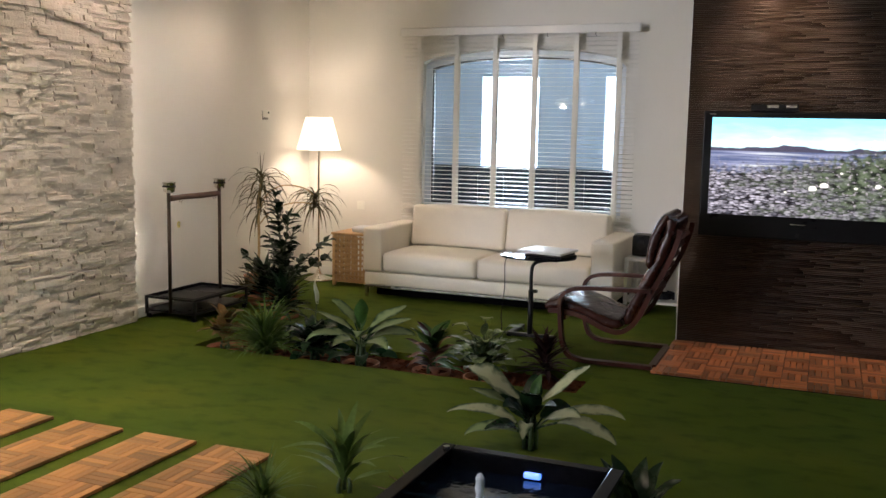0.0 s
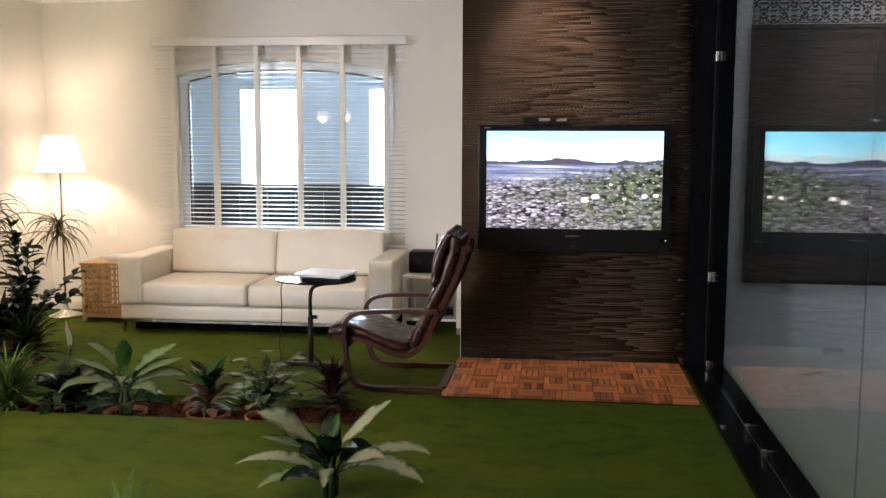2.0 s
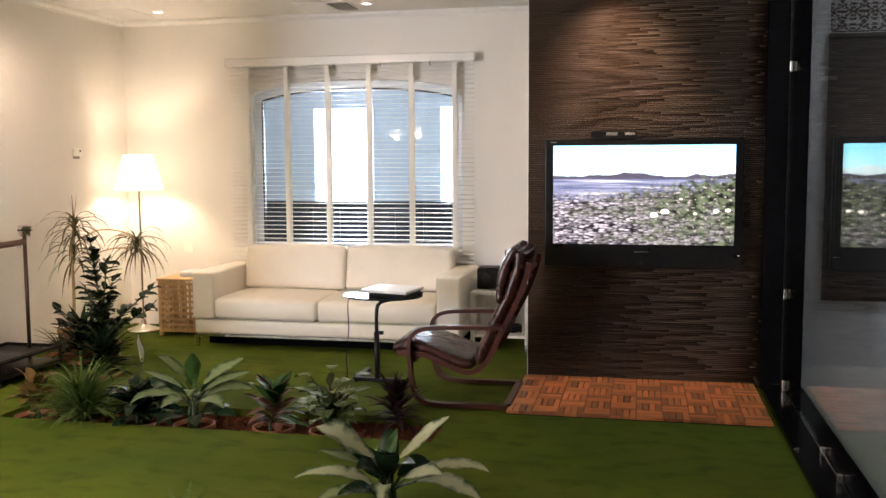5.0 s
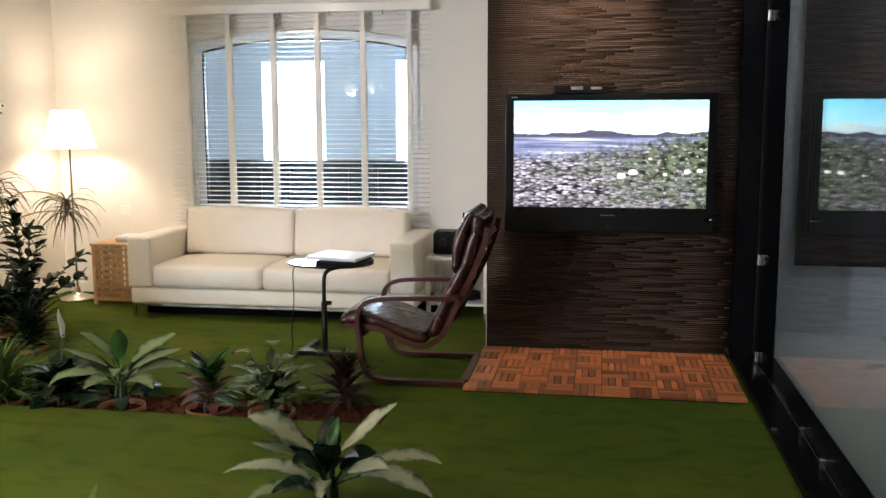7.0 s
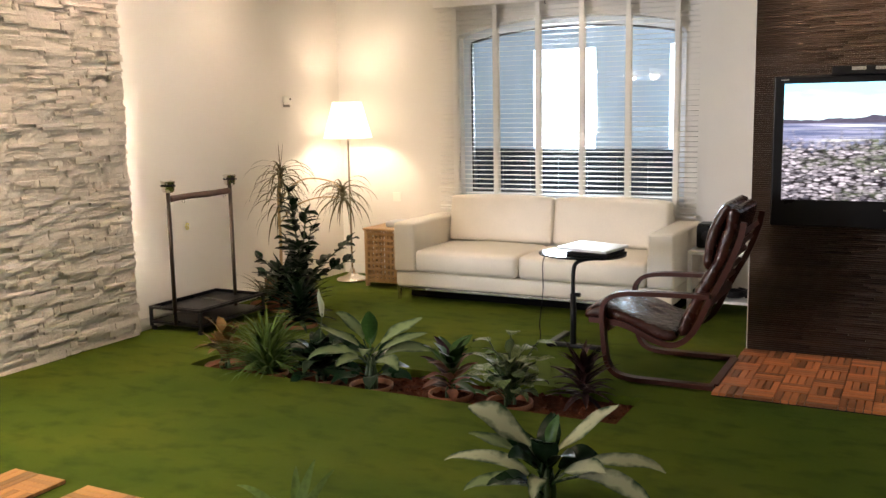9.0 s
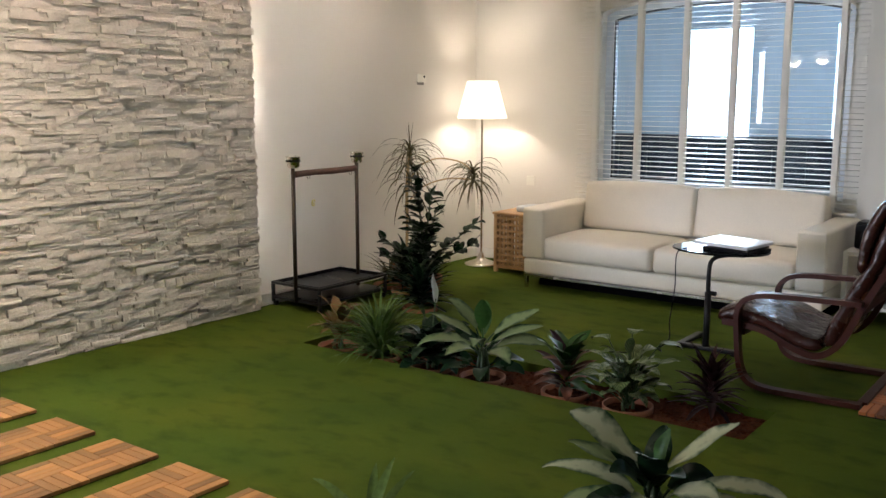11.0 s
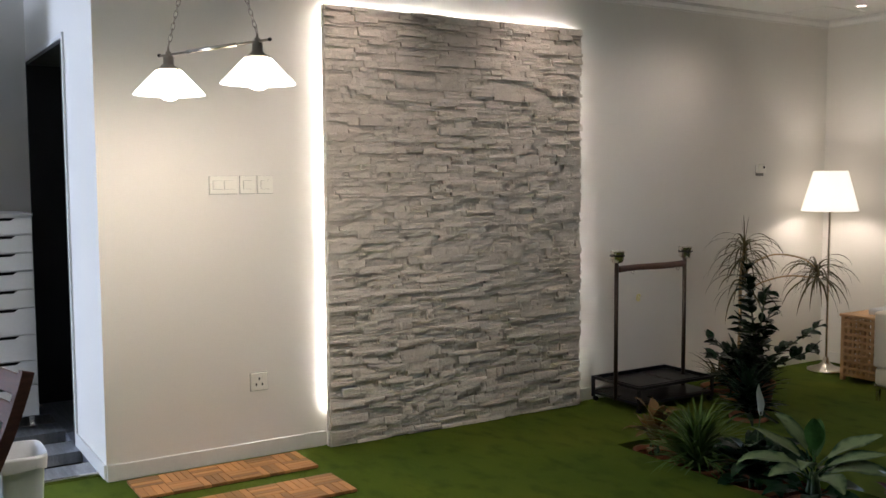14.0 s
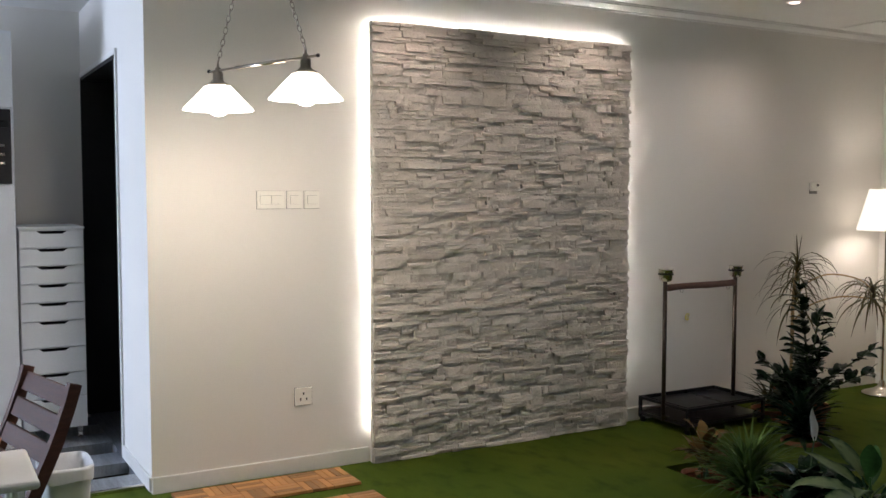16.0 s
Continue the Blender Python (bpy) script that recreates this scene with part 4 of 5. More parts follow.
# ---- white trolley with the printer ----
wt = thing("white_trolley", "small white two-shelf trolley on casters in the corner", "trolley")
WX_0, WX_1, WY_0, WY_1 = -1.47, -1.02, 7.45, 7.93
part("top_shelf", bx(WX_0, WX_1, WY_0, WY_1, .435, .46, .003), TRIM, wt)
part("lower_shelf", bx(WX_0 + .031, WX_1 - .031, WY_0 + .031, WY_1 - .031, .10, .12, .003), TRIM, wt)
for x in (WX_0, WX_1 - .03):
    for y in (WY_0, WY_1 - .03):
        part("leg", bx(x, x + .03, y, y + .03, .055, .434, .003), TRIM, wt)
        part("caster", tube(bmesh.new(), [(x + .003, y + .015, .027), (x + .027, y + .015, .027)], .027, 16), mat("grey_caster", (.25, .25, .26), .5), wt)
    part("shelf_rail", bx(x + .006, x + .024, WY_0 + .031, WY_1 - .031, .10, .13, .002), TRIM, wt)
rd = thing("radio", "black compact radio with a raised antenna on the trolley", "radio", (-1.31, 7.66, .4605))
part("body", bx(-.13, .13, -.09, .09, .003, .165, .015, 3), BLACKP, rd, smooth=False)
part("top_panel", bx(-.12, .12, -.08, .08, .1655, .172, .003), BLACKM, rd)
part("antenna", tube(bmesh.new(), [(.07, .04, .165), (.078, .05, .30)], .007, 8), BLACKP, rd)
part("dial", tube(bmesh.new(), [(-.06, -.092, .09), (-.06, -.098, .09)], .035, 20), BLACKM, rd)
bag = thing("cable_bundle", "dark coiled cables on the lower trolley shelf", "cables", (-1.17, 7.6, .1205))
part("coil", tube(bmesh.new(), [(.07 * math.cos(a) * (1 + .15 * math.sin(3 * a)), .07 * math.sin(a), .012 + .05 * k / 60) for k, a in enumerate(i * .45 for i in range(60))], .008, 6), BLACKP, bag, smooth=True)

# ---- television ----
tv = thing("television", "large black flat television on the brown wall, showing a stony landscape", "television")
VX0, VX1, VZ0, VZ1, VY = -0.815, 0.43, 0.768, 1.595, 6.56
part("cabinet", bx(VX0, VX1, VY, VY + .06, VZ0, VZ1, .012, 3), BLACKP, tv)
part("wall_bracket", bx(-.45, .05, VY + .06, YB - .008, .95, 1.4), BLACKM, tv)
SCX0, SCX1, SCZ0, SCZ1 = -0.757, 0.378, 0.918, 1.553
part("bezel", box(box(box(bx(VX0 + .01, SCX0, VY - .004, VY + .002, VZ0 + .01, VZ1 - .01), SCX1, VX1 - .01, VY - .004, VY + .002, VZ0 + .01, VZ1 - .01), SCX0, SCX1, VY - .004, VY + .002, SCZ1, VZ1 - .01), SCX0, SCX1, VY - .004, VY + .002, VZ0 + .01, SCZ0), BLACKP, tv)
part("badge", bx(-.235, -.145, VY - .0052, VY - .0042, .868, .874), CHROME, tv)
part("badge", bx(VX0 + .04, VX0 + .08, VY - .0052, VY - .0042, 1.572, 1.577), CHROME, tv)
part("sensor", tube(bmesh.new(), [(-.19, VY - .004, .80), (-.19, VY - .007, .80)], .012, 16), BLACKM, tv)
part("standby_light", bx(.405, .41, VY - .0055, VY - .0045, .85, .855), glow("white_standby_light", (.9, .95, 1), 3), tv)


def picture():
    m = bpy.data.materials.new("television_picture")
    m.use_nodes = True
    t = m.node_tree
    N, L = t.nodes.new, t.links.new
    b = t.nodes["Principled BSDF"]
    b.inputs["Base Color"].default_value, b.inputs["Roughness"].default_value = (.01, .01, .01, 1), .25
    co = N("ShaderNodeTexCoord").outputs["Generated"]
    sep = N("ShaderNodeSeparateXYZ")
    L(co, sep.inputs[0])
    U, Vv = sep.outputs[0], sep.outputs[2]

    def op(kind, a, bb=0.0, c=0.0):
        n = N("ShaderNodeMath")
        n.operation = kind
        for i, x in enumerate((a, bb, c)):
            if isinstance(x, (int, float)):
                n.inputs[i].default_value = x
            else:
                L(x, n.inputs[i])
        return n.outputs[0]

    def mix(f, a, bb):
        n = N("ShaderNodeMix")
        n.data_type = "RGBA"
        L(f, n.inputs[0])
        for k, x in ((6, a), (7, bb)):
            if isinstance(x, tuple):
                n.inputs[k].default_value = (*x, 1)
            else:
                L(x, n.inputs[k])
        return n.outputs[2]

    def tex(kind, sx, sz, scale, detail=4, out="Fac"):
        mp = N("ShaderNodeMapping")
        mp.inputs["Scale"].default_value = (sx, 1, sz)
        L(co, mp.inputs[0])
        n = N(kind)
        n.inputs["Scale"].default_value = scale
        if kind == "ShaderNodeTexNoise":
            n.inputs["Detail"].default_value = detail
        L(mp.outputs[0], n.inputs[0])
        return n.outputs[out]

    def step(x, a, bb):
        n = N("ShaderNodeMapRange")
        n.inputs[1].default_value, n.inputs[2].default_value = a, bb
        L(x, n.inputs[0])
        return n.outputs[0]

    def dim(*c3):
        return tuple(.52 * q for q in c3)

    n_sky = tex("ShaderNodeTexNoise", 2, 5, 2.5)
    sky_c = mix(step(op("MULTIPLY_ADD", n_sky, .35, Vv), .80, 1.12), (.52, .90, 1.0), (.20, .70, 1.0))
    n_hill = tex("ShaderNodeTexNoise", 3.2, .01, 1.3)
    snow = mix(step(op("MULTIPLY_ADD", n_hill, .22, .655), .72, .80), (.34, .58, .70), (.55, .72, .80))
    c = mix(step(op("SUBTRACT", Vv, op("MULTIPLY_ADD", n_hill, .30, .615)), -.004, .006), snow, sky_c)
    n_h2 = tex("ShaderNodeTexNoise", 1.7, .01, 2.1)
    hill = mix(tex("ShaderNodeTexNoise", 6, 14, 4), dim(.03, .035, .08), dim(.13, .12, .19))
    c = mix(step(op("SUBTRACT", Vv, op("MULTIPLY_ADD", n_h2, .20, .60)), -.004, .004), hill, c)
    plain = mix(step(tex("ShaderNodeTexNoise", .9, 12, 3.2, 6), .42, .62), dim(.10, .14, .30), dim(.34, .38, .62))
    plain = mix(step(tex("ShaderNodeTexNoise", .7, 17, 2.3, 3), .56, .68), plain, dim(.85, .92, 1.0))
    c = mix(step(Vv, .655, .665), plain, c)
    vo = tex("ShaderNodeTexVoronoi", 1.5, 2.6, 24, out="Distance")
    vc = tex("ShaderNodeTexVoronoi", 1.5, 2.6, 24, out="Color")
    bw = N("ShaderNodeSeparateColor")
    L(vc, bw.inputs[0])
    stone = mix(bw.outputs[0], dim(.04, .042, .065), dim(.70, .68, .84))
    stone = mix(step(vo, .42, .78), stone, dim(.012, .010, .016))
    gr = mix(step(tex("ShaderNodeTexNoise", 5, 6, 4, 9), .40, .62), dim(.008, .012, .010), dim(.15, .20, .13))
    gr = mix(step(tex("ShaderNodeTexNoise", 7, 6, 5, 6), .57, .66), gr, dim(.50, .46, .54))
    gm = step(op("ADD", op("MULTIPLY_ADD", U, .45, tex("ShaderNodeTexNoise", 3, 4, 2, 5)), op("MULTIPLY", Vv, .25)), .62, .98)
    fore = mix(gm, stone, gr)
    edge = op("MULTIPLY_ADD", tex("ShaderNodeTexNoise", 9, 6, 3.5, 8), .42, op("MULTIPLY_ADD", step(U, .25, 1.0), .20, .27))
    c = mix(step(op("SUBTRACT", Vv, edge), -.05, .06), fore, c)
    for fx, fz, r in ((.565, .30, .024), (.625, .335, .024), (.90, .34, .018), (.965, .35, .017), (.79, .315, .012), (.42, .255, .010), (.71, .46, .009)):
        d = op("SQRT", op("ADD", op("POWER", op("SUBTRACT", U, fx), 2.0), op("POWER", op("MULTIPLY", op("SUBTRACT", Vv, fz), .82), 2.0)))
        c = mix(step(op("MULTIPLY_ADD", tex("ShaderNodeTexNoise", 9, 9, 4), .022, d), r, r + .012), (1.0, 1.0, .97), c)
    L(c, b.inputs["Emission Color"])
    b.inputs["Emission Strength"].default_value = P_TV
    return m


part("screen", bx(SCX0, SCX1, VY - .002, VY + .0, SCZ0, SCZ1), picture(), tv, "lit screen with sky, hills and pebbles")
sb = thing("set_top_box", "small black set-top box lying on the television", "set-top box", (-0.375, 6.60, 1.5955))
part("body", bx(-.145, .145, -.045, .03, .0, .045, .004), BLACKP, sb)
part("reflector", bx(-.045, .025, -.047, -.0455, .022, .040), CHROME, sb)
part("reflector", bx(.07, .135, -.047, -.0455, .022, .038), CHROME, sb)

# ---- wall fittings ----
# grey outlines of plates and rockers, put in for their edge shadows
GREY_EDGE = mat("grey_base_and_edge_shade", (.22, .21, .19), .8, vary=.1)
WHITEP = mat("ivory_switch_plastic", (.87, .85, .77), .35, vary=.03, bump=0)
for y0, y1, keys in ((3.088, 3.239, 2), (3.252, 3.335, 1), (3.348, 3.434, 1)):
    sw = thing("light_switch", "ivory plastic light switch plate on the white wall", "light switch", group="switch plates")
    part("plate", bx(XW + .0005, XW + .011, y0 + .001, y1 - .001, 1.419, 1.511, .002), WHITEP, sw)
    part("gasket", bx(XW + .0006, XW + .004, y0 - .0004, y1 + .0004, 1.417, 1.512), GREY_EDGE, sw)
    for k in range(keys):
        w = (y1 - y0 - .03) / keys
        part("rocker_seam", bx(XW + .0111, XW + .0116, y0 + .015 + k * w + .0022, y0 + .015 + (k + 1) * w - .0022, 1.4422, 1.4878), GREY_EDGE, sw)
        part("rocker", bx(XW + .0117, XW + .019, y0 + .015 + k * w + .003, y0 + .015 + (k + 1) * w - .003, 1.443, 1.487, .0015), WHITEP, sw)
so = thing("wall_socket", "white switched wall socket with three dark pin holes", "socket")
part("plate", bx(XW + .0005, XW + .009, 3.287, 3.383, .362, .458, .003), WHITEP, so)
part("gasket", bx(XW + .0006, XW + .004, 3.285, 3.385, .360, .460), GREY_EDGE, so)
part("rocker", bx(XW + .0092, XW + .013, 3.350, 3.370, .425, .445, .0015), WHITEP, so)
for y, z in ((3.335, .425), (3.318, .395), (3.352, .395)):
    part("pin_hole", bx(XW + .0091, XW + .0096, y - .004, y + .004, z - .007, z + .007), BLACKP, so)
al = thing("thermostat", "small white wall thermostat with a dark dial", "thermostat")
part("case", bx(XW + .0061, XW + .030, 7.287, 7.388, 1.512, 1.578, .009, 3), WHITEP, al)
part("gasket", bx(XW + .0006, XW + .006, 7.296, 7.379, 1.492, 1.572), GREY_EDGE, al)
part("dial", tube(bmesh.new(), [(XW + .030, 7.352, 1.556), (XW + .034, 7.352, 1.556)], .009, 16), BLACKP, al)
s2 = thing("wall_socket", "white socket plate low on the window wall", "socket")
part("plate", bx(-4.19, -4.11, YN - .009, YN - .0005, .66, .74, .003), WHITEP, s2)

# ---- pendant lamp over the dining side ----
pd = thing("pendant_lamp", "two-light steel bar pendant with lit white glass shades on chains", "pendant lamp")
STEELW = mat("warm_steel", (.30, .27, .23), .3, 1.0, vary=.1)
A_, B_ = Vector((*PEND_A, 0)), Vector((*PEND_B, 0))
dirb = (B_ - A_).normalized()
ZB = PEND_Z + .160
hook = (A_ + B_) / 2 + Vector((0, 0, 2.665))
up_, tilt = Vector((0, 0, ZB)), Vector((0, 0, PEND_UP))
part("bar", tube(bmesh.new(), [A_ - dirb * .05 + up_ - tilt * .05 / .46, B_ + dirb * .06 + up_ + tilt * 1.13], .0048, 10), STEELW, pd, smooth=True)
part("sleeve", tube(bmesh.new(), [A_ + dirb * .10 + up_ + tilt * .22, B_ - dirb * .10 + up_ + tilt * .78], .0080, 10), CHROME, pd, smooth=True)
for e, ZK in ((A_ - dirb * .05, ZB), (B_ + dirb * .06, ZB + PEND_UP * 1.13)):
    part("end_knob", lathe(bmesh.new(), [(0, ZK - .008), (.006, ZK - .005), (.0085, ZK), (.006, ZK + .005), (0, ZK + .008)], e.x, e.y, 12), BLACKM, pd, smooth=True)
for c in (A_, B_):
    pz = PEND_Z + (PEND_UP if c is B_ else 0)
    zb = pz + .160
    zs = pz + .098
    part("socket", lathe(bmesh.new(), [(0, zb + .03), (.004, zb + .03), (.005, zb + .014), (.011, zb + .011), (.011, zb - .004), (.018, zb - .008), (.020, zb - .016), (.020, zs + .020), (.027, zs + .016), (.052, zs + .003), (.0, zs + .002)], c.x, c.y, 20), STEELW, pd, smooth=True)
    for k in range(4):
        a = k * math.pi / 2 + .4
        part("clip", tube(bmesh.new(), [(c.x + q_ * math.cos(a), c.y + q_ * math.sin(a), z_) for q_, z_ in ((.012, zb - .003), (.024, zb - .008), (.025, zs + .022), (.060, zs - .006))], .0022, 6), STEELW, pd)
    part("shade", lathe(bmesh.new(), [(.050, zs), (.056, zs - .005), (.137, pz + .008), (.142, pz), (.138, pz + .002), (.053, zs - .010)], c.x, c.y, 40), OPAL, pd, "lit white glass cone shade", smooth=True)
    part("bulb", lathe(bmesh.new(), [(.016, zs - .02), (.020, zs - .05), (.034, pz + .014), (.036, pz - .004), (.026, pz - .019), (0, pz - .025)], c.x, c.y, 20), BULB, pd, smooth=True).visible_shadow = False
    # chain from the socket up to the ceiling hook
    p0 = c + Vector((0, 0, zb + .03))
    n = int((hook - p0).length / .024)
    d = (hook - p0).normalized()
    bm = bmesh.new()
    for k in range(n):
        q = p0.lerp(hook, (k + .5) / n)
        s1 = d.cross(Vector((1, 0, 0))).normalized()
        side = s1 if k % 2 else d.cross(s1)
        tube(bm, [q + d * .0165 * math.cos(w_) + side * .0075 * math.sin(w_) for w_ in (2 * math.pi * j / 10 for j in range(11))], .0017, 5, False)
    part("chain", bm, STEELW, pd, smooth=True)
part("ceiling_hook", lathe(bmesh.new(), [(.0, 2.655), (.012, 2.66), (.03, 2.69), (.045, CEIL - .002)], hook.x, hook.y, 20), STEELW, pd, smooth=True)

# ---- kitchen corner ----
dr = thing("drawer_unit", "tall narrow white drawer unit with cut-out pulls on casters", "drawer unit")
AX, AY0, AY1 = -5.94, 2.062, 2.42
WHITEL = mat("white_lacquer", (.74, .75, .77), .4, vary=.03)
part("carcass", bx(-6.44, AX - .02, AY0, AY1, .09, 1.285, .003), WHITEL, dr)
part("top", bx(-6.45, AX + .004, AY0 - .004, AY1 + .004, 1.2855, 1.30, .003), WHITEL, dr)
zz = 1.28
for h in (.105, .105, .107, .11, .11, .16, .154, .15, .188):
    fr_ = part("drawer", bx(AX - .019, AX, AY0 + .003, AY1 - .003, zz - h + .003, zz - .003, .003), WHITEL, dr)
    ym = (AY0 + AY1) / 2
    bm = bmesh.new()
    vs = [bm.verts.new((AX + .0012, ym + a, zz - .004 - b)) for a, b in ((-.085, 0), (.085, 0), (.06, .017), (-.06, .017))]
    bm.faces.new(vs)
    bmesh.ops.solidify(bm, geom=bm.faces[:], thickness=.001)
    part("pull", bm, BLACKP, fr_, "dark cut-out pull")
    zz -= h
for y in (AY0 + .04, AY1 - .04):
    part("caster", tube(bmesh.new(), [(AX - .05, y - .012, .037), (AX - .05, y + .012, .037)], .025, 16), CHROME, dr)
    part("caster_fork", bx(AX - .065, AX - .035, y - .014, y + .014, .055, .09), CHROME, dr)
for y in (AY0 + .04, AY1 - .04):
    part("caster", tube(bmesh.new(), [(-6.39, y - .012, .037), (-6.39, y + .012, .037)], .025, 16), CHROME, dr)
tc = thing("tall_cupboard", "tall white kitchen cupboard with a built-in dark oven", "cupboard")
part("carcass", bx(-6.68, -5.92, 1.40, 2.05, .012, 2.42, .003), WHITEL, tc)
part("door", bx(-5.919, -5.90, 1.405, 2.045, .10, 1.54, .003), WHITEL, tc)
part("door", bx(-5.919, -5.90, 1.405, 2.045, 1.985, 2.41, .003), WHITEL, tc)
ov = part("oven", bx(-5.919, -5.895, 1.415, 2.035, 1.55, 1.975, .004), BLACKM, tc, "dark built-in oven")
part("oven_window", bx(-5.8945, -5.892, 1.46, 1.90, 1.62, 1.86, .002), OVEN, ov)
part("display", bx(-5.8945, -5.892, 1.92, 2.02, 1.87, 1.91), BLACKP, ov)
for k in range(3):
    part("button", bx(-5.8945, -5.890, 1.94, 2.00, 1.66 + k * .05, 1.675 + k * .05, .002), CHROME, ov)

# folding chair of dark slats, its back towards the turf
fc = thing("slatted_chair", "dark brown slatted wooden folding chair", "chair", (-3.44, 1.83, 0), 13)
for x in (-.22, .22):
    part("back_post", strip(bmesh.new(), [(p.x, p.z) for p in smooth_path([(-.36, 0, .012), (-.20, 0, .25), (-.075, 0, .45), (.03, 0, .66), (.085, 0, .80), (.11, 0, .88)], 5)], .03, .04), WALNUT, fc).matrix_local = pose(x, 0, 0, 0, 0, 90)
    part("front_leg", strip(bmesh.new(), [(p.x, p.z) for p in smooth_path([(.02, 0, .012), (-.15, 0, .25), (-.38, 0, .44)], 5)], .025, .035), WALNUT, fc).matrix_local = pose(x * .82, 0, 0, 0, 0, 90)
for k in range(4):
    z = .83 - k * .085
    y = .098 - k * .038
    part("back_slat", bx(-.205, .205, -.009, .009, -.034, .034, .004), WALNUT, fc).matrix_local = pose(0, y, z, -22)
for k in range(5):
    part("seat_slat", bx(-.17, .17, -.03, .03, -.008, .008, .003), WALNUT, fc).matrix_local = pose(0, -.36 + k * .075, .45, 0)
tb = thing("white_table", "small white table with rounded corners", "table")
part("tabletop", bx(-3.05, -2.68, 1.2, 1.82, .715, .74, .012, 3), TRIM, tb)
for x in (-3.0, -2.73):
    for y in (1.25, 1.77):
        part("leg", tube(bmesh.new(), [(x, y, 0), (x, y, .715)], .016, 12), TRIM, tb)
bw = thing("wooden_bowl", "small orange-brown wooden bowl on the white table", "bowl", (-2.93, 1.66, .7405))
part("bowl", lathe(bmesh.new(), [(0, 0), (.05, 0), (.075, .03), (.085, .065), (.08, .065), (.068, .03), (0, .008)], sides=28), mat("orange_wood", (.42, .16, .04), .4, vary=.2), bw, smooth=True)
bn = thing("waste_bin", "white plastic waste bin with a pale liner over the rim", "waste bin", (-4.22, 2.07, 0))
bm = bmesh.new()
rings = []
for z, s in ((0, .80), (.10, .85), (.345, .98), (.36, 1.04), (.365, 1.06), (.35, 1.08), (.305, 1.05)):
    ring = []
    for k in range(32):
        a = 2 * math.pi * k / 32
        cx, cy = math.cos(a), math.sin(a)
        ring.append(bm.verts.new((.13 * s * abs(cx) ** .45 * (1 if cx > 0 else -1) + .003 * math.sin(7 * a) * (z > .3), .10 * s * abs(cy) ** .45 * (1 if cy > 0 else -1), z + (.006 * math.sin(5 * a) if z == .305 else 0))))
    rings.append(ring)
for a, b in zip(rings, rings[1:]):
    for k in range(32):
        bm.faces.new((a[k], a[(k + 1) % 32], b[(k + 1) % 32], b[k]))
bm.faces.new(rings[0][::-1])
part("bin", bm, LINER, bn, smooth=True)

# ---- fountain basin ----
fo = thing("fountain", "low square black granite fountain basin with blue light and a jet", "fountain")
QX0, QX1, QY0, QY1, QZ = -1.26, -0.60, 2.36, 3.16, .32
w = .05
for c_ in ((QX0, QX0 + w, QY0, QY1), (QX1 - w, QX1, QY0, QY1), (QX0 + w, QX1 - w, QY0, QY0 + w), (QX0 + w, QX1 - w, QY1 - w, QY1)):
    part("wall_slab", bx(*c_, 0, QZ, .005), GRANITE, fo)
part("floor_slab", bx(QX0 + w, QX1 - w, QY0 + w, QY1 - w, 0, .06), GRANITE, fo)
part("water", bx(QX0 + w, QX1 - w, QY0 + w, QY1 - w, .06, .255), WATER, fo, "dark still water")
jet = lathe(bmesh.new(), [(.022, .256), (.015, .28), (.012, .30), (.016, .32), (.013, .34), (.016, .355), (.008, .368), (0, .372)], -.99, 2.80, 20)
for v in jet.verts:
    v.co += Vector((noise.noise(v.co * 40), noise.noise(v.co * 40 + Vector((5, 5, 5))), 0)) * .006
part("jet", jet, FROTH, fo, "low white water jet", smooth=True)
part("pool_light", bx(-.935, -.875, 3.085, 3.108, .262, .282, .006), BLUEL, fo, "blue submerged light")
part("rim_light", tube(bmesh.new(), [(-1.225, 3.10, .321), (-1.225, 3.10, .33)], .012, 12), CHROME, fo)


# ---- plants ----
def leaf(bm, base, az, el, length, width, droop=40, petiole=0.0, fold=0.25, blunt=0.8, n=8, twist=0.0, curl=1.0, roll=0.0):
    """One leaf blade: starts at base, heads off at azimuth and elevation (degrees) and droops by that many degrees."""
    uvl = bm.loops.layers.uv.verify()
    p = Vector(base)
    a, e = radians(az), radians(el)
    side = Vector((-math.sin(a), math.cos(a), 0))
    if petiole:
        q = p + Vector((math.cos(a) * math.cos(e + .25), math.sin(a) * math.cos(e + .25), math.sin(e + .25))) * petiole
        tube(bm, [p, p.lerp(q, .5) + Vector((0, 0, petiole * .04)), q], max(width * .06, .0022), 5)
        p = q
    rows = []
    step_ = length / n
    for i in range(n + 1):
        s = i / n
        ang = e - radians(droop) * s ** curl
        d = Vector((math.cos(a) * math.cos(ang), math.sin(a) * math.cos(ang), math.sin(ang)))
        up = side.cross(d) * -1
        w = width / 2 * max(math.sin(math.pi * min(1, s * .93 + .05) ** blunt), .02) ** .85
        tw = radians(roll + twist * s)
        sd = side * math.cos(tw) + up * math.sin(tw)
        rip = .06 * width * math.sin(s * 9 + az)
        rows.append([bm.verts.new(p + sd * w * u + up * (abs(u) * w * fold + rip * u * u)) for u in (-1, -.5, 0, .5, 1)])
        p = p + d * step_
    us = (0, .25, .5, .75, 1)
    for i in range(n):
        for k in range(4):
            f = bm.faces.new((rows[i][k], rows[i][k + 1], rows[i + 1][k + 1], rows[i + 1][k]))
            f.smooth = True
            for lp_, (uu, vv) in zip(f.loops, ((us[k], i / n), (us[k + 1], i / n), (us[k + 1], (i + 1) / n), (us[k], (i + 1) / n))):
                lp_[uvl].uv = (uu, vv)
    return bm


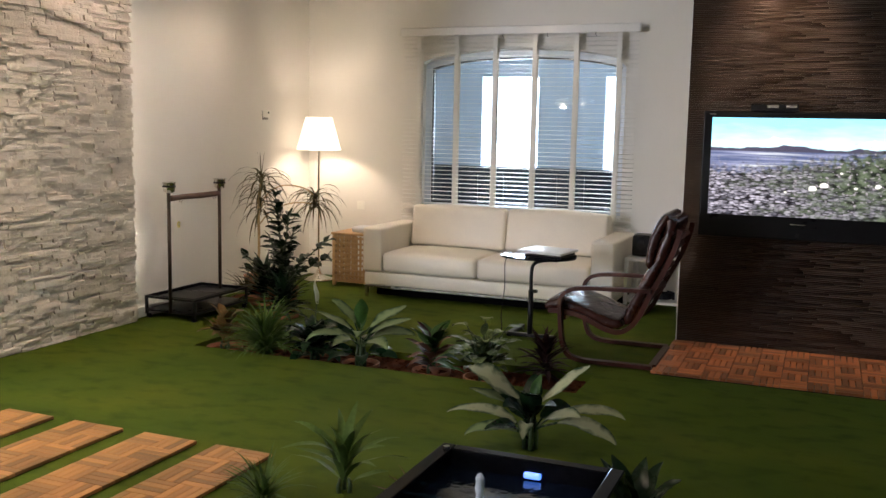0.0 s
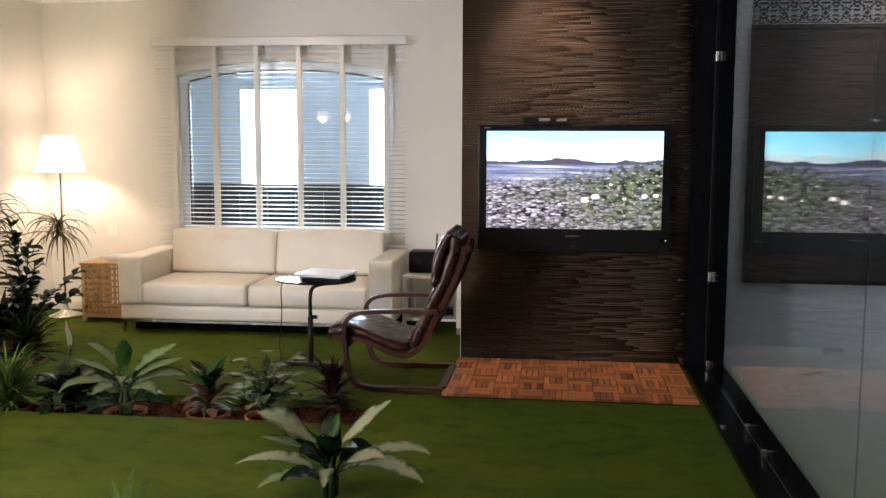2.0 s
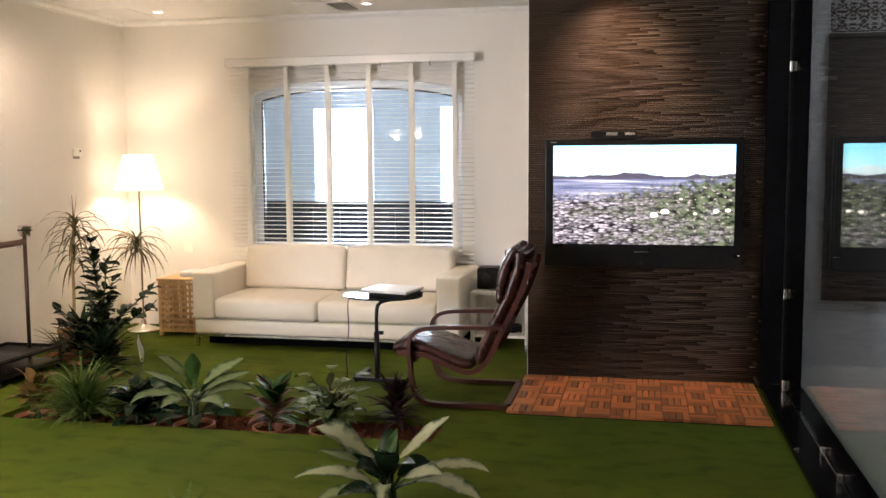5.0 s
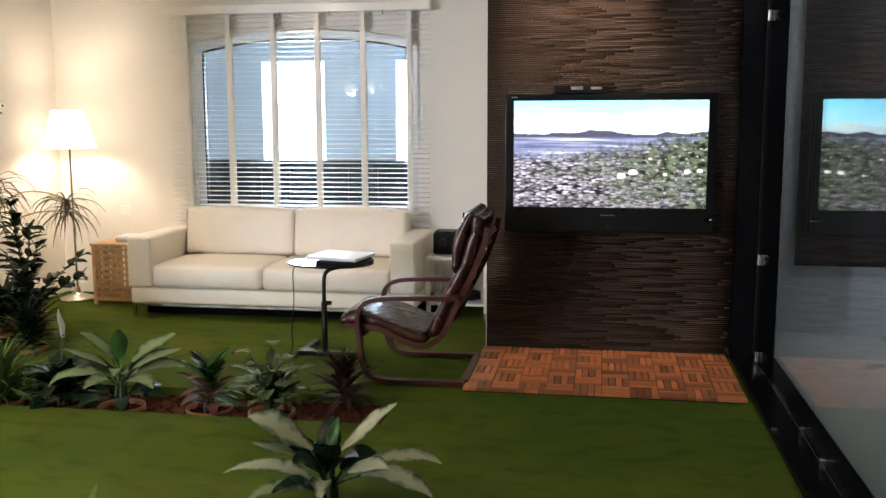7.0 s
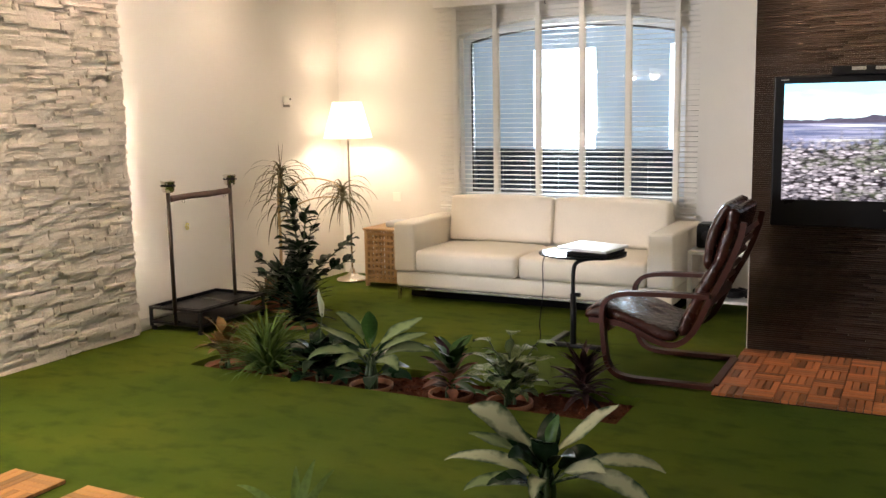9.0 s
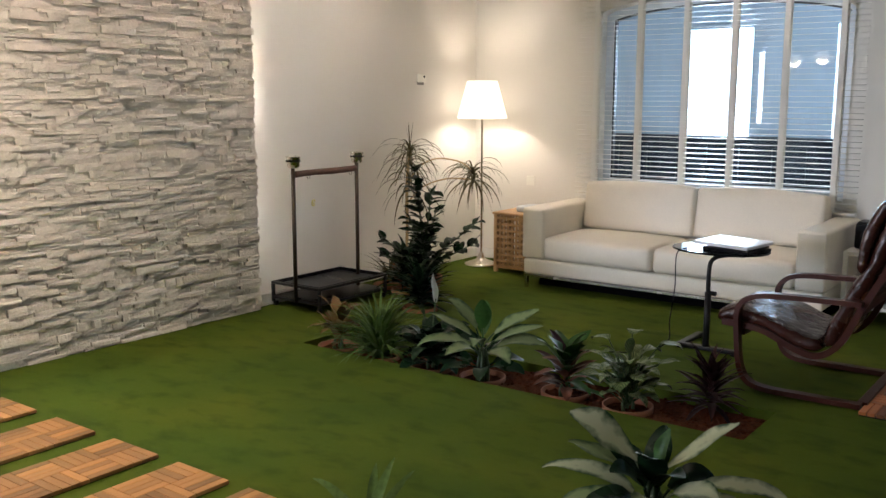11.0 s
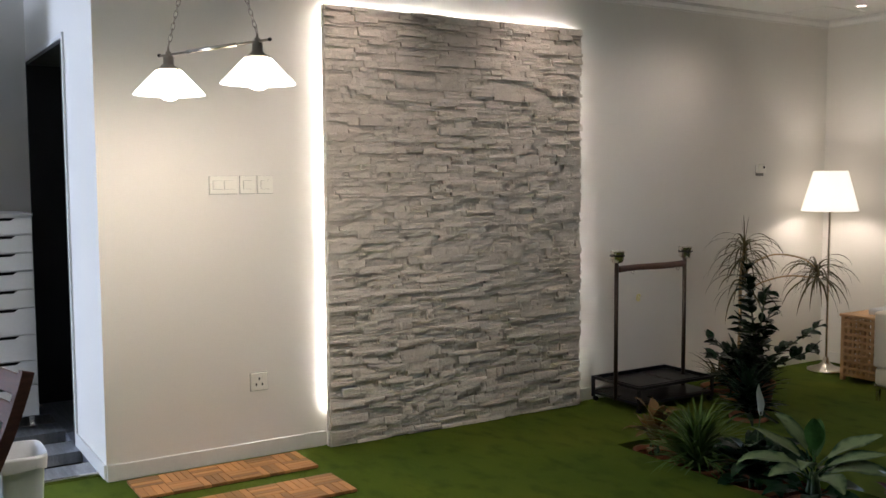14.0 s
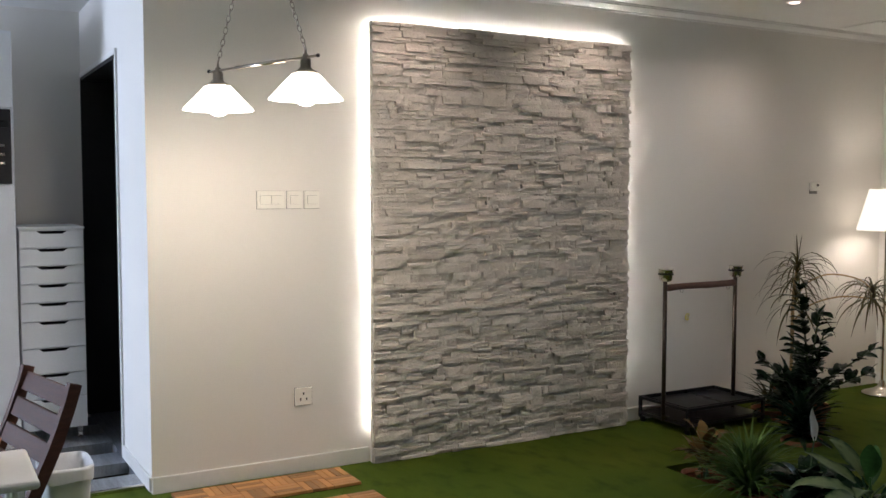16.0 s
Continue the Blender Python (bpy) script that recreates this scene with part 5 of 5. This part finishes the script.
def leaf_part(parent, material, name="leaf", **kw):
    bm = leaf(bmesh.new(), **kw)
    me = bpy.data.meshes.new(name)
    bm.to_mesh(me)
    bm.free()
    me.materials.append(material)
    ob = new(name, me)
    ob.parent = parent
    return ob


def pot(parent, r=.118, top=.014, depth=.12):
    part("pot", lathe(bmesh.new(), [(0, top - depth), (r * .7, top - depth), (r * .93, top - .03), (r, top - .028), (r * 1.02, top + .012), (r * .93, top + .012), (r * .9, top - .015), (0, top - .015)], sides=32), TERRA, parent, "terracotta pot rim", smooth=True)


def broad(name, label, at, leaves, material, stems=GSTEM, with_pot=True, scale=1.0, rot=0, fat=1.45):
    """A broad-leaved plant with each leaf of its own: rows of azimuth, elevation, length, width, droop, petiole, start height."""
    th = thing(name, label, "plant", at)
    if with_pot:
        pot(th)
    bm = bmesh.new()
    for k in range(3):
        a = k * 2.1
        tube(bm, [(0.02 * math.cos(a), .02 * math.sin(a), -.03), (.028 * math.cos(a), .028 * math.sin(a), .03 * scale), (.02 * math.cos(a), .02 * math.sin(a), .06 * scale)], [.011 * scale, .009 * scale, .006 * scale], 8)
    part("stem", bm, stems, th, smooth=True)
    rt_ = random.Random(len(leaves) + int(at[0] * 100))
    for az, el, ln, wd, dr_, pe, z0 in leaves:
        leaf_part(th, material, base=(0.012 * math.cos(radians(az + rot)), .012 * math.sin(radians(az + rot)), z0 * scale), az=az + rot, el=el, length=ln * scale * 1.12, width=wd * scale * fat, droop=dr_, petiole=pe * scale * .5, fold=.16, twist=rt_.uniform(-35, 35))
    return th


def tuft(name, label, at, n, ln, wd, el, droop, material, seed, with_pot=True, up=.0, rise=0.0, blunt=.6):
    """Many narrow leaves from one crown, joined as its foliage."""
    r = random.Random(seed)
    th = thing(name, label, "plant", at)
    if with_pot:
        pot(th)
    bm = bmesh.new()
    for k in range(n):
        t = k / n
        leaf(bm, (r.uniform(-.02, .02), r.uniform(-.02, .02), up + rise * t), k * 137.5 + r.uniform(-20, 20), el[0] + (el[1] - el[0]) * t + r.uniform(-9, 9), ln * r.uniform(.7, 1.15), wd * r.uniform(.8, 1.2), droop * r.uniform(.6, 1.3), 0, .35, blunt, 6)
    ob = part("foliage", bm, material, th)
    for p in ob.data.polygons:
        p.use_smooth = True
    return th


def cane(name, label, at, rows, rot=0):
    """A broad-leaved cane plant, leaf by leaf: material, azimuth, elevation, length, width, droop, petiole, start height, fullness."""
    th = thing(name, label, "plant", at)
    bm = bmesh.new()
    for k in range(4):
        a = k * 1.6 + .4
        tube(bm, [(.022 * math.cos(a), .022 * math.sin(a), -.02), (.026 * math.cos(a), .026 * math.sin(a), .07), (.012 * math.cos(a), .012 * math.sin(a), .17)], [.014, .012, .007], 8)
    part("stem", bm, GSTEM, th, smooth=True)
    if at[2] < 0:
        pot(th)
    for k, (m, az, el, ln, wd, dr_, pe, z0, full) in enumerate(rows):
        a = radians(az + rot)
        leaf_part(th, m, base=(.014 * math.cos(a), .014 * math.sin(a), z0), az=az + rot, el=el, length=ln, width=wd, droop=dr_, petiole=pe, fold=.22, blunt=full, n=11, twist=(k * 37) % 40 - 20, curl=1.3, roll=24 * math.cos(a - .25))
    return th


# the large cream-blotched plant beside the fountain, and its like in the trench
cane("dumb_cane", "broad-leaved plant with cream-blotched leaves beside the fountain", (-1.215, 4.11, 0), [
    (L_CREAM, 190, 40, .27, 0.111, 24, .08, .16, 1.15), (L_ARCH, 200, 27, .23, 0.081, 20, .07, .15, 1.0), (L_CREAM, 14, 43, .28, 0.067, 5, .06, .17, .95),
    (L_CREAM, -18, 32, .19, 0.085, 42, .10, .08, 1.0), (L_CREAM, 13, 17, .30, 0.067, 48, .14, .10, 1.0), (L_CREAM, -7, 11, .29, 0.088, 58, .13, .09, 1.05),
    (L_CREAM, 188, 26, .34, 0.072, 58, .07, .07, .8), (L_ARCH, 207, 20, .25, 0.072, 62, .06, .05, .9), (L_CREAM, 276, 34, .15, 0.067, 115, .06, .08, .9),
    (L_DARK, 182, 52, .17, .085, 70, .07, .12, .9), (L_DARK, 100, 70, .18, .090, 50, .06, .12, .9), (L_DARK, 285, 72, .17, .100, 55, .05, .12, .9),
    (L_DARK, 240, 55, .17, .090, 60, .06, .09, .9), (L_DARK, 330, 60, .16, .090, 70, .06, .10, .9), (L_DARK, 225, 30, .18, .095, 60, .06, .05, .9),
    (L_DARK, 40, 40, .17, .085, 70, .07, .08, .9), (L_DARK, 140, 35, .18, .085, 60, .07, .07, .9), (L_GREEN, 60, 76, .13, .050, 15, .05, .17, .8),
    (L_CREAM, 262, 66, .13, 0.050, 60, .04, .17, .9)])
cane("dumb_cane", "broad-leaved plant with pale-striped arching leaves in the trench", (-2.665, 5.24, -.045), [
    (L_ARCH, 195, 58, .21, .075, 40, .08, .20, .9), (L_ARCH, 207, 33, .25, .075, 20, .07, .19, .9), (L_ARCH, 214, 26, .30, .095, 78, .07, .14, .95),
    (L_ARCH, 30, 36, .26, .085, 18, .07, .20, .9), (L_ARCH, 17, 30, .27, .075, 24, .07, .17, .9), (L_ARCH, 24, 24, .27, .095, 55, .08, .14, .95),
    (L_ARCH, 335, 22, .21, .090, 62, .06, .13, .95), (L_ARCH, 250, 30, .19, .090, 75, .05, .13, .95), (L_ARCH, 290, 45, .17, .085, 90, .05, .16, .95),
    (L_GREEN, 300, 80, .17, .090, 22, .06, .22, .95), (L_GREEN, 120, 66, .20, .085, 40, .06, .18, .9), (L_DARK, 190, 45, .21, .080, 50, .06, .14, .9),
    (L_DARK, 50, 42, .20, .080, 55, .06, .13, .9), (L_DARK, 100, 30, .20, .085, 60, .06, .08, .9), (L_DARK, 180, 15, .19, .080, 50, .06, .06, .9),
    (L_DARK, 240, 12, .18, .080, 45, .06, .06, .9), (L_DARK, 300, 12, .18, .080, 45, .06, .06, .9), (L_DARK, 0, 14, .19, .080, 45, .06, .06, .9), (L_DARK, 60, 15, .18, .080, 45, .06, .06, .9)])
# small red-bronze plant, spiky tuft, peace lily
rb = random.Random(62)
bz = [(k * 137.5, rb.uniform(15, 75), rb.uniform(.09, .15), rb.uniform(.03, .045), rb.uniform(20, 70), rb.uniform(.03, .10), rb.uniform(.02, .18)) for k in range(36)]
broad("croton", "small bronze-orange leaved plant at the trench end", (-3.68, 5.24, -.045), bz, L_BRONZE)
tuft("spider_plant", "dense tuft of narrow arching mid-green leaves", (-3.36, 5.23, -.045), 260, .36, .018, (28, 89), 68, L_FERN, 4, rise=.06)
rp = random.Random(61)
pls = [(k * 137.5, rp.uniform(15, 75), rp.uniform(.13, .21), rp.uniform(.055, .08), rp.uniform(40, 90), rp.uniform(.06, .16), rp.uniform(.02, .12)) for k in range(52)]
pl_ = broad("peace_lily", "dark green leafy plant with one white flower, in a terracotta pot", (-3.0, 5.25, -.045), pls, L_DARK)
part("flower_stalk", tube(bmesh.new(), smooth_path([(0, 0, .05), (-.01, .02, .25), (.0, .03, .38)], 5), .0035, 6), GSTEM, pl_)
leaf_part(pl_, SPATHE, "flower", base=(0, .03, .36), az=180, el=72, length=.16, width=.055, droop=-25, fold=.4)
# bronze-centred rosette, striped plant, dark red plant
cr_ = [(k * 137.5, 76 - 2.0 * k + 12 * math.sin(k * 5), .2 * (.8 + .2 * math.sin(k * 3)), .062, 45 + 20 * math.sin(k * 7), .03, .17 - .0042 * k) for k in range(36)]
cp = broad("croton", "rosette plant with green top leaves and reddish lower leaves", (-2.20, 5.28, -.045), cr_[:9], L_GREEN, with_pot=True)
for az, el, ln, wd, dr_, pe, z0 in cr_[9:]:
    leaf_part(cp, (L_RUST, L_RED, L_RUST, L_GREEN)[int(az) % 4], base=(0, 0, z0), az=az, el=el, length=ln, width=wd, droop=dr_, petiole=pe)
r7 = random.Random(7)
sp_ = [(k * 137.5, r7.uniform(15, 85), r7.uniform(.065, .10), r7.uniform(.032, .045), r7.uniform(30, 100), r7.uniform(.10, .36), r7.uniform(.02, .12)) for k in range(95)]
cal = broad("prayer_plant", "bushy plant with small rounded pale-striped leaves", (-1.86, 5.27, -.045), sp_, L_STRIPE, with_pot=True)
for az, h, d in ((100, .36, .04), (20, .33, .14), (170, .32, .12), (60, .28, .08)):
    a = radians(az)
    q = (d * math.cos(a), d * math.sin(a), h)
    part("stalk", tube(bmesh.new(), smooth_path([(0, 0, .03), (q[0] * .4, q[1] * .4, h * .6), q], 4), .003, 5), GSTEM, cal)
    leaf_part(cal, L_STRIPE, base=q, az=az, el=20, length=.11, width=.075, droop=70, fold=.1)
tuft("cordyline", "dark red strap-leaved plant at the trench edge", (-1.53, 5.44, -.045), 60, .19, .034, (0, 80), 45, L_RED, 8, with_pot=False, up=.03, rise=.16)

# tall plants behind: fleshy-leaved plant, dragon tree with two heads, small ferns
zz_ = thing("zz_plant", "tall plant with thick arching stems of glossy dark leaflets", "plant", (-3.95, 6.40, 0))
part("pot", lathe(bmesh.new(), [(0, 0), (.09, 0), (.115, .15), (.125, .15), (.125, .18), (.112, .18), (.108, .16), (0, .155)], sides=32), TERRA, zz_, "terracotta pot", smooth=True)
rz = random.Random(12)
for az, h, out, n in ((262, .90, .09, 15), (246, .76, .05, 13), (75, .74, .06, 13), (20, .62, .08, 12), (200, .56, .10, 11), (300, .52, .10, 11), (52, .52, .36, 13), (38, .40, .34, 11), (212, .42, .28, 11), (240, .34, .30, 10), (330, .34, .22, 10), (150, .42, .12, 9), (180, .30, .24, 9)):
    a = radians(az)
    pts = smooth_path([(0, 0, .15), (out * .25 * math.cos(a), out * .25 * math.sin(a), .15 + (h - .15) * .45), (out * math.cos(a), out * math.sin(a), h)], 10)
    st_ = part("stem", tube(bmesh.new(), pts, [.011 - .008 * i / len(pts) for i in range(len(pts))], 7), GSTEM, zz_, smooth=True)
    bm = bmesh.new()
    for k in range(n):
        i = int(4 + (len(pts) - 5) * k / (n - 1))
        for s in (-1, 1):
            leaf(bm, pts[i], az + s * (62 + rz.uniform(-22, 22)), rz.uniform(8, 48), .108 * rz.uniform(.8, 1.15), .052 * rz.uniform(.85, 1.1), rz.uniform(10, 45), 0, .3, .8, 5, 0, 1.0, rz.uniform(-30, 30))
    leaf(bm, pts[-1], az, 60, .08, .035, 20, 0, .3, .8, 5)
    tagged(part("leaflet_spray", bm, L_DARK, st_), kind="stuff")
dt = thing("dragon_tree", "slim dragon tree with two drooping heads of narrow leaves", "plant", (-4.50, 6.88, 0))
part("pot", lathe(bmesh.new(), [(0, 0), (.09, 0), (.12, .15), (.125, .17), (.11, .17), (0, .15)], sides=28), TERRA, dt, "small terracotta pot", smooth=True)
main = smooth_path([(0, 0, .14), (.02, -.01, .45), (.01, .0, .75), (.04, .0, .98)], 6)
part("stem", tube(bmesh.new(), main, .012, 8), STEM, dt, smooth=True)
br1 = smooth_path([(.02, 0, .72), (.06, .06, .86), (.12, .22, .93), (.22, .40, .90), (.27, .50, .82)], 6)
br2 = smooth_path([(.015, 0, .60), (.08, .10, .72), (.17, .30, .775), (.26, .48, .76)], 6)
for b in (br1, br2):
    part("branch", tube(bmesh.new(), b, .0055, 7), STEM, dt, smooth=True)
rd_ = random.Random(21)
for c, n, zr in (((.04, 0, .98), 46, .10), ((.03, 0, .80), 26, .12), ((.27, .50, .80), 60, .08)):
    bm = bmesh.new()
    for k in range(n):
        t = k / n
        el_ = 15 + 68 * t + rd_.uniform(-12, 12)
        leaf(bm, (c[0], c[1], c[2] - zr * (1 - t)), k * 137.5, el_, rd_.uniform(.24, .38), .016, el_ + rd_.uniform(70, 90), 0, .3, .5, 8, rd_.uniform(-60, 60), .45 + .5 * t)
    if c[2] > .9:
        for k in range(5):
            leaf(bm, (c[0], c[1], c[2]), k * 72, 84, .24, .009, 5, 0, .3, .5, 4)
    part("leaf_head", bm, L_SPIKE, dt)
tuft("spider_plant", "small narrow-leaved plant by the wall", (-4.45, 6.62, 0), 30, .26, .014, (30, 80), 70, L_SPIKE, 31, up=.06)
tuft("fern", "dark bushy leaves round the tall plants", (-4.22, 6.55, 0), 70, .30, .04, (25, 80), 55, L_DARK, 32, up=.04, rise=.12)
tuft("fern", "dark bushy leaves round the tall plants", (-3.80, 6.16, 0), 60, .27, .045, (15, 75), 55, L_DARK, 33, up=.02, rise=.14)
# by the fountain
fsm = [(k * 137.5, 40 + 13 * (k % 4), .17 + .03 * (k % 3), .032, 35 + 12 * (k % 3), .04, .02 + .006 * k) for k in range(22)]
broad("palm_seedling", "small upright green plant by the fountain edge", (-1.74, 3.30, 0), fsm, L_FERN, with_pot=False, fat=1.1)
tuft("spider_plant", "low green grassy tuft by the fountain edge", (-1.98, 3.08, 0), 60, .22, .012, (30, 85), 60, L_FERN, 41, with_pot=False)
broad("palm_seedling", "dark upright leaves by the fountain corner", (-0.62, 3.42, 0), [(k * 83, 60 + 6 * (k % 4), .2, .06, 30, .07, .02) for k in range(8)], L_DARK, with_pot=False)
tuft("cordyline", "brownish leaves beside the basin wall", (-1.42, 3.28, 0), 18, .16, .03, (30, 75), 40, L_BRONZE, 43, with_pot=False)
# loose crumbs of soil along the trench
bm = bmesh.new()
rc = random.Random(3)
for k in range(500):
    x, y, s = rc.uniform(PX0, PX1), rc.uniform(PY0, PY1), rc.uniform(.004, .013)
    bmesh.ops.create_icosphere(bm, subdivisions=1, radius=s, matrix=Matrix.Translation((x, y, -.045 + s * .3)) @ Matrix.Diagonal((1, rc.uniform(.7, 1.3), .7, 1)))
tagged(new("soil_crumbs", mesh_of(bm, SOIL, name="soil_crumbs")), "loose reddish soil crumbs in the trench", "soil", kind="stuff")


# ---- stone panel: backing board, lit gap behind it, split-face courses ----
SY_0, SY_1, SZ1 = 3.722, 5.522, 2.43
sp = thing("stone_panel", "large panel of pale split-face ledge stone, lit from behind its edges", "stone panel", kind="structure")
part("backing_board", bx(-4.696, -4.676, SY_0, SY_1, 0.001, SZ1), TRIM, sp, "white edge of the backing board")
for y, z in ((SY_0 + .3, .6), (SY_1 - .3, .6), (SY_0 + .3, 1.9), (SY_1 - .3, 1.9)):
    part("spacer", bx(XW, -4.692, y - .03, y + .03, z - .03, z + .03), TRIM, sp)
part("led_strip", bx(-4.708, -4.704, SY_0 + .022, SY_0 + .030, .20, SZ1 - .03), LEDM, sp, "white LED strip")
part("led_strip", bx(-4.708, -4.704, SY_1 - .030, SY_1 - .022, .20, SZ1 - .03), LEDM, sp, "white LED strip")
part("led_strip", bx(-4.708, -4.704, SY_0 + .035, SY_1 - .035, SZ1 - .030, SZ1 - .022), LEDM, sp, "white LED strip")
rs_ = random.Random(17)


def split_block(ln, h):
    """A split-face strip of that length and height: its front is broken into rough, shallow facets."""
    ny, nz = max(2, int(ln / .02)), 3
    seed = Vector((rs_.uniform(0, 50), rs_.uniform(0, 50), rs_.uniform(0, 50)))
    ty, tz = rs_.uniform(-.003, .003), rs_.uniform(-.002, .008)
    front = []
    for i in range(ny + 1):
        row = []
        yy = ln * (i + (rs_.uniform(-.3, .3) if 0 < i < ny else 0)) / ny
        for j in range(nz + 1):
            q = j / nz + (rs_.uniform(-.1, .1) if 0 < j < nz else 0)
            d = .014 + ty * (i / ny - .5) + tz * (.5 - q) + .0035 * noise.noise(seed + Vector((yy * 22, q * 1.3, 0))) + .003 * noise.noise(seed + Vector((yy * 60, q * 3, 7)))
            if i in (0, ny):
                d -= .005
            if j == nz:
                d -= .004
            row.append((max(d, .003), yy, h * q))
        front.append(row)
    vs = [p for row in front for p in row]
    idx = lambda i, j: i * (nz + 1) + j
    fs = [(idx(i, j), idx(i + 1, j), idx(i + 1, j + 1), idx(i, j + 1)) for i in range(ny) for j in range(nz)]
    n = len(vs)
    vs += [(-.012, 0, 0), (-.012, ln, 0), (-.012, ln, h), (-.012, 0, h)]
    fs += [tuple([n, n + 1] + [idx(i, 0) for i in range(ny, -1, -1)]), tuple([n + 3] + [idx(i, nz) for i in range(ny + 1)] + [n + 2]),
           tuple([n] + [idx(0, j) for j in range(nz + 1)] + [n + 3]), tuple([n + 1, n + 2] + [idx(ny, j) for j in range(nz, -1, -1)])]
    return vs, fs


HEIGHTS, LENGTHS = (.019, .024, .030, .036, .044), (.045, .07, .10, .14, .20)
variants = {}
for h in HEIGHTS:
    for ln in LENGTHS:
        for k in range(4):
            vs, fs = split_block(ln, h)
            me = bpy.data.meshes.new("stone")
            me.from_pydata(vs, [], fs)
            me.materials.append(STONE)
            variants[h, ln, k] = (me, vs, fs)
z = 0.002
allv, allf = [], []
made = 0
while z < SZ1 - .004:
    h = rs_.choice(HEIGHTS)
    zs = 1.0
    ledge = rs_.choice((.013, .016, .020, .024, .029))
    if SZ1 - z - h < .018:
        zs = (SZ1 - z) / h
    y, yend = SY_0, SY_1
    while y < yend - .001:
        l0 = rs_.choice(LENGTHS)
        ln = l0 * rs_.uniform(.88, 1.18)
        if yend - y - ln < .04:
            ln = yend - y
            l0 = min(LENGTHS, key=lambda q: abs(q - ln))
        me, vs, fs = variants[h, l0, rs_.randrange(4)]
        # thick strips are now and then two thin ones, one above the other
        levels = ((0, .45), (.45, .55)) if h > .024 and rs_.random() < .45 else ((0, 1),)
        for low, share in levels:
            if rs_.random() < .9:
                ledge = rs_.choice((.006, .011, .015, .019, .024, .031))
            off = ledge + rs_.uniform(-.0015, .0015)
            m = Matrix.Translation((-4.6745 + off, y, z + low * h * zs)) @ Matrix.Diagonal((1.0, (ln - .0001) / l0, zs * share * (h - .0001) / h, 1))
            if made < 300:
                ob = new("stone", me)
                ob.parent = sp
                ob.matrix_local = m
                made += 1
            else:
                b0 = len(allv)
                allv += [tuple(m @ Vector(v)) for v in vs]
                allf += [tuple(b0 + i for i in f) for f in fs]
        y += ln
    z += h * zs
me = bpy.data.meshes.new("upper_courses")
me.from_pydata(allv, [], allf)
me.materials.append(STONE_B)
ob = new("upper_courses", me)
ob.parent = sp
tagged(ob, "upper courses of pale split-face ledge stone", kind="stuff")


# ---- timber tiles: each square of four slats, laid basket-weave ----
def slat_mesh(material, ln, w, gap, name="slat"):
    bm = bx(-ln / 2 + .0014, ln / 2 - .0014, -w / 2 + gap, w / 2 - gap, 0, .015, .0012, 1)
    return mesh_of(bm, material, name=name)


def tiles(name, label, at, nx, ny, sx, sy, material, base_m, flip=0, gap=.0026):
    th = thing(name, label, "deck tiles", at, kind="structure")
    part("base_grid", bx(.004, nx * sx - .004, .004, ny * sy - .004, .001, .006), base_m, th, "black plastic base grid")
    ma, mb = slat_mesh(material, sx, sy / 4, gap), slat_mesh(material, sy, sx / 4, gap)
    for i in range(nx):
        for j in range(ny):
            for k in range(4):
                if (i + j + flip) % 2:
                    ob = new("slat", ma)
                    ob.matrix_local = pose((i + .5) * sx, (j + (k + .5) / 4) * sy, .0065)
                else:
                    ob = new("slat", mb)
                    ob.matrix_local = pose((i + (k + .5) / 4) * sx, (j + .5) * sy, .0065, 0, 0, 90)
                ob.parent = th
    return th


tiles("deck", "reddish-brown wooden deck tiles laid below the television", (-.945, 5.692, 0), 10, 6, .1475, .1585, DECK, BLACKP)
for i, (x1, f) in enumerate(((-4.335, 0), (-3.893, 1), (-3.437, 0), (-3.011, 1), (-2.593, 0), (-2.193, 1))):
    tagged(tiles("stepping_slab", "warm brown wooden tile strip laid as a step on the turf", (x1 - .31, 2.61, -.004), 2, 6, .1475, .15, PATHW, BLACKP, f, .0013), group="stepping slabs")
